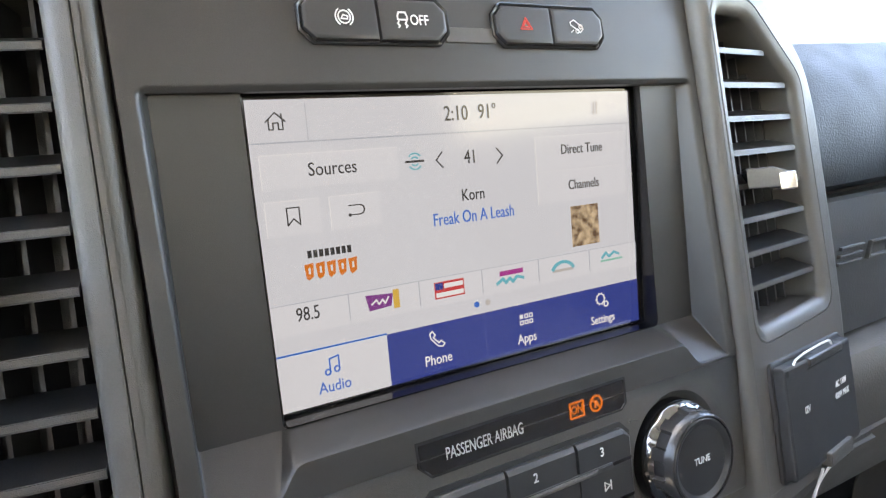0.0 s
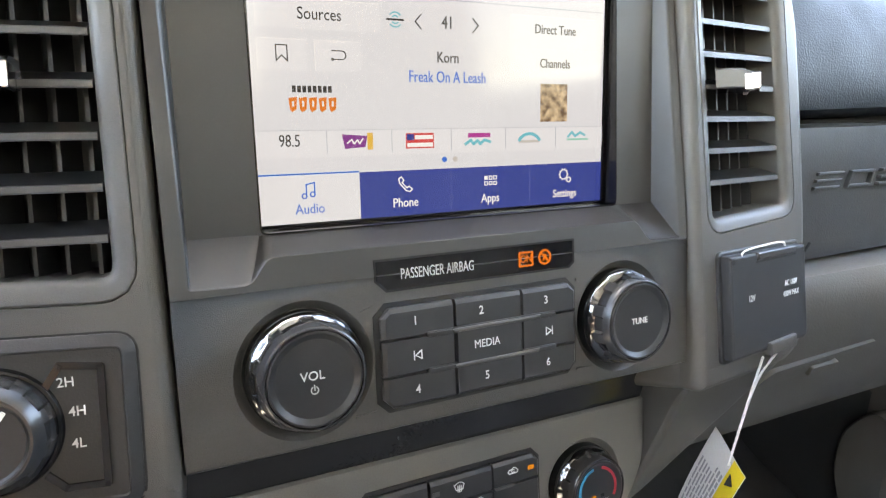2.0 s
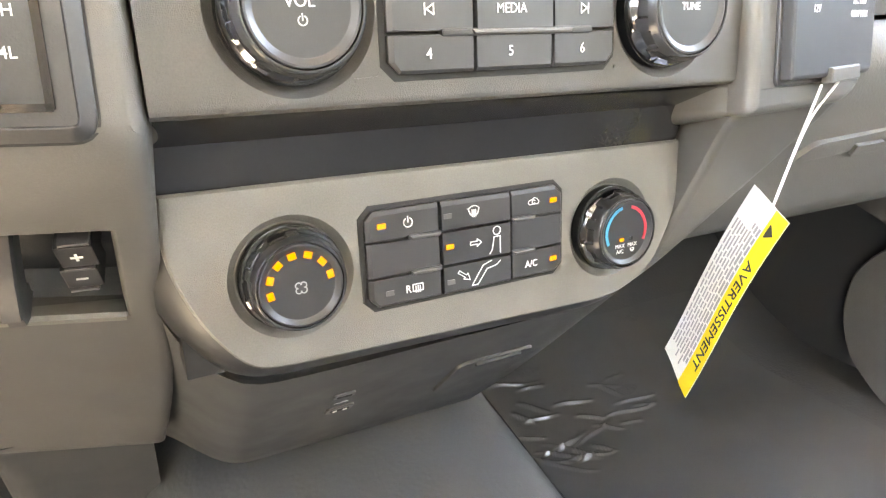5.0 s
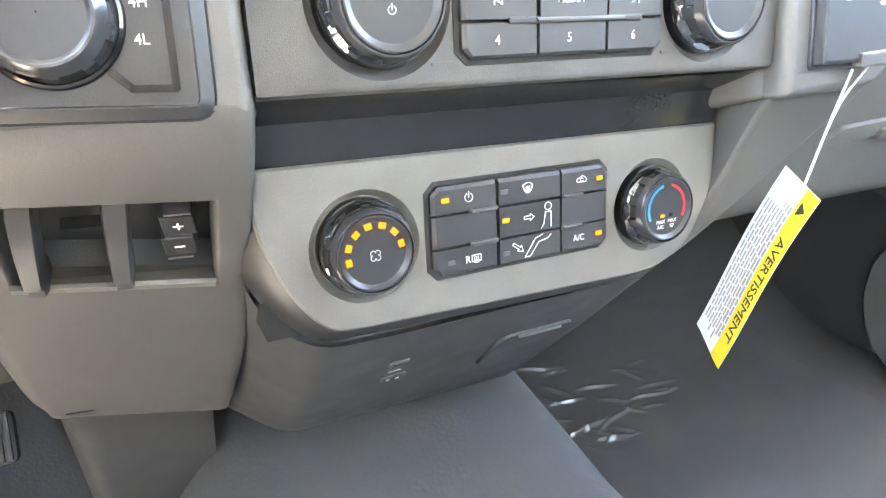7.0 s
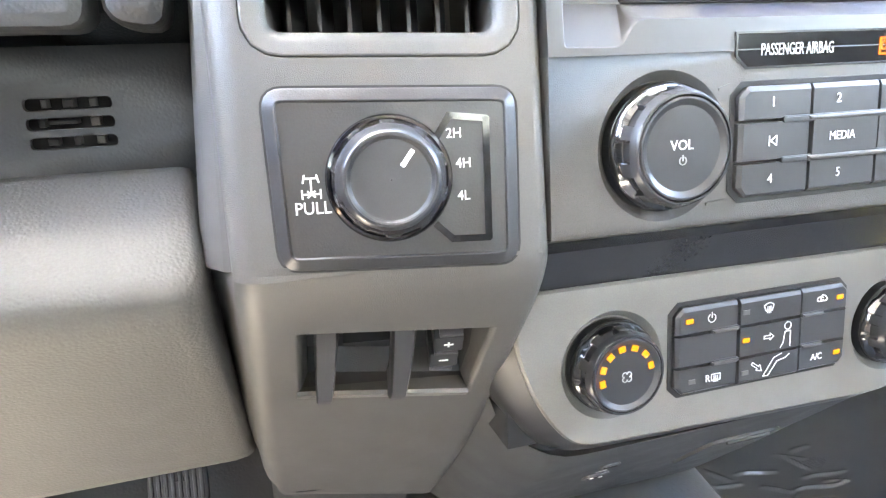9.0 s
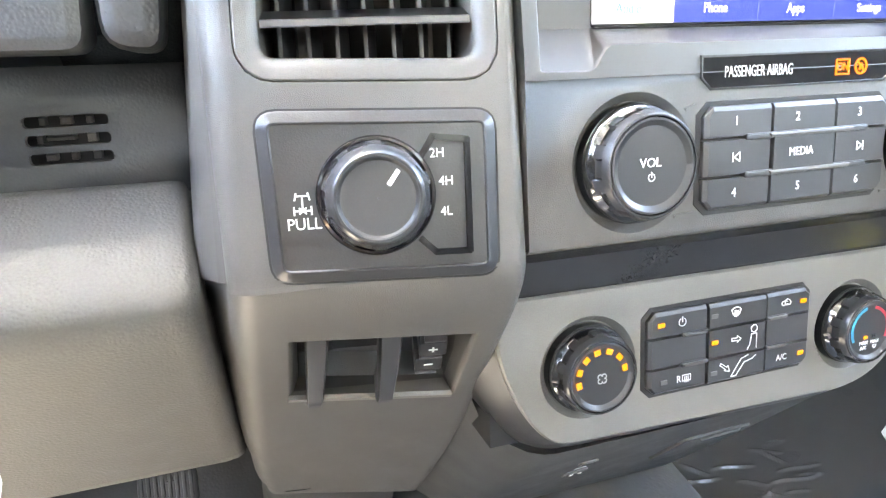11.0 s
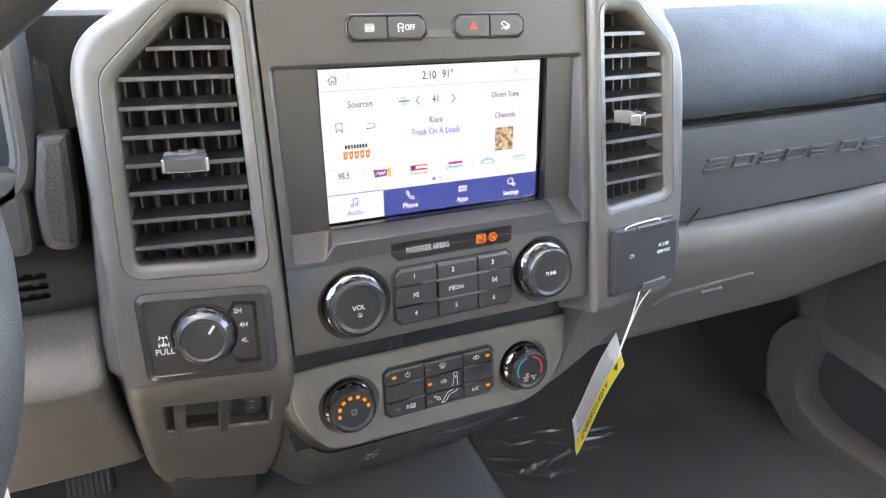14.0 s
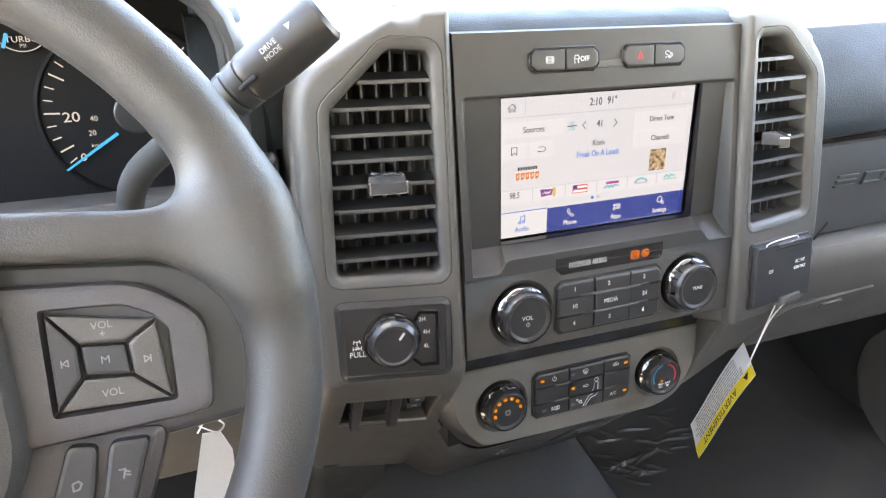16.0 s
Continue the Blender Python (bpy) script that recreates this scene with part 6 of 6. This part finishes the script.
for s in (-1, 1):
    cov = rounded([(s * 0.168, 0.006), (s * 0.155, 0.0095), (s * 0.1456, 0.0160), (s * 0.128, 0.0255), (s * 0.050, 0.0330), (s * 0.050, -0.046), (s * 0.100, -0.045), (s * 0.152, -0.042), (s * 0.166, -0.036)], [0.004, 0.006, 0.008, 0.008, 0.002, 0.002, 0.006, 0.006, 0.004], 4)
    fit(s, part("spoke_cover", slab(cov, -0.022, 0.001, 0.003), KEY, sw, "dark spoke cover"))
    pod = rounded([(s * 0.1385, -0.0360), (s * 0.1400, -0.0050), (s * 0.1365, 0.0040), (s * 0.1170, 0.0178), (s * 0.050, 0.0240), (s * 0.050, -0.0370), (s * 0.0835, -0.0370)], [0.006, 0.006, 0.008, 0.010, 0.003, 0.003, 0.006], 4)
    inn = rounded([(s * 0.1258, -0.0290), (s * 0.1262, -0.0015), (s * 0.1215, 0.0050), (s * 0.1110, 0.0105), (s * 0.0835, 0.0122), (s * 0.0835, -0.0275)], 0.0018, 3)
    bm = bmesh.new()
    holed(bm, offset(pod, -0.003), inn, lambda p: (p[0], p[1], 0.009))
    loft(bm, [up(offset(pod, -0.003), 0.009), up(offset(pod, -0.001), 0.008), up(pod, 0.006), up(pod, -0.02)])
    loft(bm, [up(inn, 0.009), up(offset(inn, -0.0012), 0.003)], False, True)
    fit(s, part("button_pod", bm, SPOKE, sw, "satin grey button pod", 30))
    mid = [(s * 0.0952, -0.0145), (s * 0.1115, -0.0163), (s * 0.1107, -0.0041), (s * 0.0950, -0.0025)]
    oc4 = [(s * 0.0850, -0.0262), (s * 0.1242, -0.0278), (s * 0.1222, 0.0030), (s * 0.0852, 0.0106)]
    names = []
    for k in range(4):
        p = [oc4[k], oc4[(k + 1) % 4], mid[(k + 1) % 4], mid[k]]
        c = Vector((sum(q[0] for q in p) / 4, sum(q[1] for q in p) / 4))
        names.append((fit(s, part("button", slab(offset(p, -0.0006), 0.002, 0.0095, 0.0012), KEY if k == 3 else CHARCOAL_LIGHT, sw)), c))
    cbtn = fit(s, part("button", slab(offset(mid, -0.0007), 0.002, 0.0082, 0.001), KEY, sw))
    if s > 0:
        text("M", 0.0028, WHEEL_INK, cbtn, 0.1030, -0.0094, 0.0084, 1.1, bold=0.02)
        text("VOL", 0.0026, WHEEL_INK, names[2][0], 0.1035, 0.0036, 0.0098, bold=0.02)
        text("+", 0.0026, WHEEL_INK, names[2][0], 0.1035, 0.0004, 0.0098, bold=0.02)
        text("VOL", 0.0026, WHEEL_INK, names[0][0], 0.1040, -0.0215, 0.0098, bold=0.02)
        for (o, c), sg in ((names[1], 1), (names[3], -1)):
            icon([[(-1.0 * sg, 1.2), (0.9 * sg, 0), (-1.0 * sg, -1.2), (-1.0 * sg, 1.2)], [(1.2 * sg, 1.3), (1.2 * sg, -1.3)]], 0.0005, WHEEL_INK, c.x, c.y, MM, o, 0.0098)
    leg = rounded([(s * 0.050, -0.036), (s * 0.122, -0.0375), (s * 0.114, -0.060), (s * 0.096, -0.100), (s * 0.066, -0.150), (s * 0.036, -0.165), (s * 0.030, -0.120)], 0.008, 4)
    fit(s, part("lower_spoke", slab(leg, -0.02, 0.003, 0.004), SPOKE, sw, "satin lower spoke"))
    for q in (0, 1):
        bt = [[(0.0860, -0.0385), (0.0960, -0.0405), (0.0900, -0.0720), (0.0740, -0.0700)], [(0.1000, -0.0400), (0.1140, -0.0410), (0.1040, -0.0700), (0.0920, -0.0720)]][q]
        bt = rounded([(s * a, b) for a, b in bt], 0.003, 3)
        k = fit(s, part("button", slab(bt, 0.0, 0.0075, 0.0015), KEY, sw))
        if s > 0:
            c = ((0.0875, -0.0535), (0.1035, -0.0525))[q]
            icon([[(-1.8, 1.6), (0.4, 1.6), (-0.6, -1.8)], [(0.6, 0.8), (1.8, 0.2)], [(0.6, -0.6), (1.8, -1.0)]] if q else [[(-1.5, -1.5), (-1.5, 1.2), (0.5, 1.8), (1.5, 0.6), (0.5, -1.2), (-1.5, -1.5)]], 0.0007, WHEEL_INK, c[0], c[1], MM, k, 0.0078)
hub = rounded([(-0.066, 0.036), (-0.070, -0.040), (-0.045, -0.085), (0.045, -0.085), (0.070, -0.040), (0.066, 0.036), (0.040, 0.052), (-0.040, 0.052)], 0.014, 5)
part("airbag_pad", slab(hub, -0.02, 0.022, 0.010), LEATHER, sw, "grained airbag pad").matrix_basis = Matrix.Translation((0, 0.0077, 0)) @ Matrix.Diagonal((1.09, 1.10, 1, 1))
part("column", lathe([(0.055, -0.16), (0.055, -0.03), (0.048, -0.02)], 40), DARKGREY, sw, "dark steering column")

# gear stalk on the column
gd = Vector((0.76, -0.22, 0.61)).normalized()
face_n = Vector((-0.35, -0.9, 0.25))
face_n = (face_n - gd * face_n.dot(gd)).normalized()
g0 = Vector((-0.2555, -0.0828, 0.0998)) - face_n * 0.0149 - gd * 0.093
gs_ = thing("gear_stalk", None, "dark gear stalk with a fat ribbed handle", "gear lever")
part("rod", tube(curve([(-0.34, -0.005, 0.0), (-0.325, -0.06, 0.040), g0 + gd * 0.045, g0 + gd * 0.07], 6), 0.0075, 16), MATTE, gs_)
pts = [g0 + gd * q for q in (0.070, 0.0715, 0.0735, 0.076, 0.085, 0.112, 0.122, 0.1245)]
part("handle", tube(pts, [0.0115, 0.0130, 0.0136, 0.0139, 0.0142, 0.0146, 0.0142, 0.0118], 28), CHARCOAL, gs_, "satin dark handle", 30)
part("collar", tube([g0 + gd * q for q in (0.056, 0.057, 0.0615, 0.0620, 0.0632, 0.0640, 0.0705, 0.0715)], [0.0110, 0.0125, 0.0128, 0.0118, 0.0118, 0.0130, 0.0132, 0.0120], 28), BLACK, gs_, "ribbed black collar")
SM_ = Matrix((gd, face_n.cross(gd), face_n)).transposed().to_4x4()
SM_.translation = g0 + gd * 0.094 + face_n * 0.0143
for s, dy in (("DRIVE", 0.0020), ("MODE", -0.0022)):
    o = text(s, 0.0027, INK_DIM, gs_, -0.001, dy, 0.0006, 0.95, bold=0.02)
    o.matrix_basis = SM_
bm = slab([(0.0124, 0.0016), (0.0152, 0.0044), (0.0118, 0.0050)], 0.0, 0.0004)
part("arrow_mark", bm, INK_DIM, gs_).matrix_basis = SM_
part("slot_button", block(-0.026, -0.015, -0.006, -0.0035, -0.002, 0.0012, 0.0006, 0.001), BLACK, gs_).matrix_basis = SM_

wt_ = thing("paper_tag", None, "blank white paper tag tied behind the wheel", "tag")
bm = bmesh.new()
a = [Vector(p) for p in ((-0.3174, -0.055, -0.1302), (-0.3067, -0.055, -0.1314), (-0.3010, -0.054, -0.1473), (-0.3016, -0.053, -0.1753), (-0.3096, -0.052, -0.2056), (-0.3330, -0.054, -0.1948))]
loft(bm, [a, [p + Vector((0.0001, 0.0004, 0)) for p in a]], True, True)
part("card", bm, PAPER, wt_)
part("wire", tube(curve([(-0.320, -0.057, -0.128), (-0.313, -0.052, -0.122), (-0.304, -0.058, -0.1245), (-0.309, -0.054, -0.132), (-0.319, -0.053, -0.1255)], 6), 0.0006, 6), STRING, wt_)

# brake pedal under the knee pad
pd = thing("brake_pedal", None, "ribbed black rubber brake pedal", "pedal")
pb = part("pad", block(-0.027, 0.027, -0.024, 0.024, -0.01, 0.0, 0.003, 0.008), BLACK, pd)
pmx = Matrix.Translation((-0.318, 0.36, -0.455)) @ Matrix.Rotation(radians(60), 4, "X")
pb.matrix_basis = pmx
for k in range(8):
    part("rib", block(-0.025 + k * 0.0064, -0.0215 + k * 0.0064, -0.021, 0.021, 0.0, 0.003, 0.001), LOWER, pd).matrix_basis = pmx
part("arm", tube([(-0.318, 0.37, -0.45), (-0.318, 0.45, -0.36), (-0.318, 0.50, -0.20)], 0.009, 10), BLACK, pd)

# clear film on the floor
FILM = mat("clear_film_on_vinyl", (0.070, 0.072, 0.071), 0.45, coat=0.9, vary=0.15)


wr = random.Random(11)
FOLDS = [(wr.uniform(0.27, 0.47), wr.uniform(0.27, 0.43), math.cos(q), math.sin(q), wr.uniform(0.015, 0.05), wr.uniform(0.0018, 0.0042)) for q in [wr.uniform(-0.7, 0.5) for _ in range(26)]]


def crumple(x, y):
    """Soft waves with some sharp short folds in the film."""
    h = 0.0012 + 0.0012 * noise.noise(Vector((x * 14, y * 22, 1.7)))
    for fx, fy, c, s, ln, hg in FOLDS:
        u, v = (x - fx) * c + (y - fy) * s, (y - fy) * c - (x - fx) * s
        v += 0.004 * math.sin(u * 60)
        if abs(u) < ln and abs(v) < 0.012:
            h += hg * (1 - (u / ln) ** 2) * math.exp(-(v / 0.0021) ** 2)
    return h


film = part("floor_film", floor_sheet(0.13, 0.70, -0.30, 0.48, 170, 680, 0, crumple), FILM, None, "", 180)
tagged(film, "crumpled clear protective film over the passenger floor", "floor film")

# ---- seats and back of the cab ----
for nm, x in (("seat", -0.43), ("seat", 0.43)):
    s = thing(nm, Matrix.Translation((x, -0.75, -0.45)), "earth grey cloth front seat with a high backrest", "seat", "front seats")
    part("cushion", block(-0.25, 0.25, -0.25, 0.28, 0.0, 0.20, 0.05, 0.06), FABRIC, s)
    b = part("backrest", block(-0.25, 0.25, -0.10, 0.08, 0.0, 0.66, 0.06, 0.05), FABRIC, s)
    b.matrix_basis = Matrix.Translation((0, -0.28, 0.10)) @ Matrix.Rotation(radians(-14), 4, "X").inverted()
    part("headrest", block(-0.13, 0.13, -0.05, 0.05, 0.0, 0.16, 0.04, 0.03), FABRIC, s).matrix_basis = Matrix.Translation((0, -0.46, 0.80))
    part("base", block(-0.22, 0.22, -0.22, 0.22, -0.14, 0.0), BLACK, s)
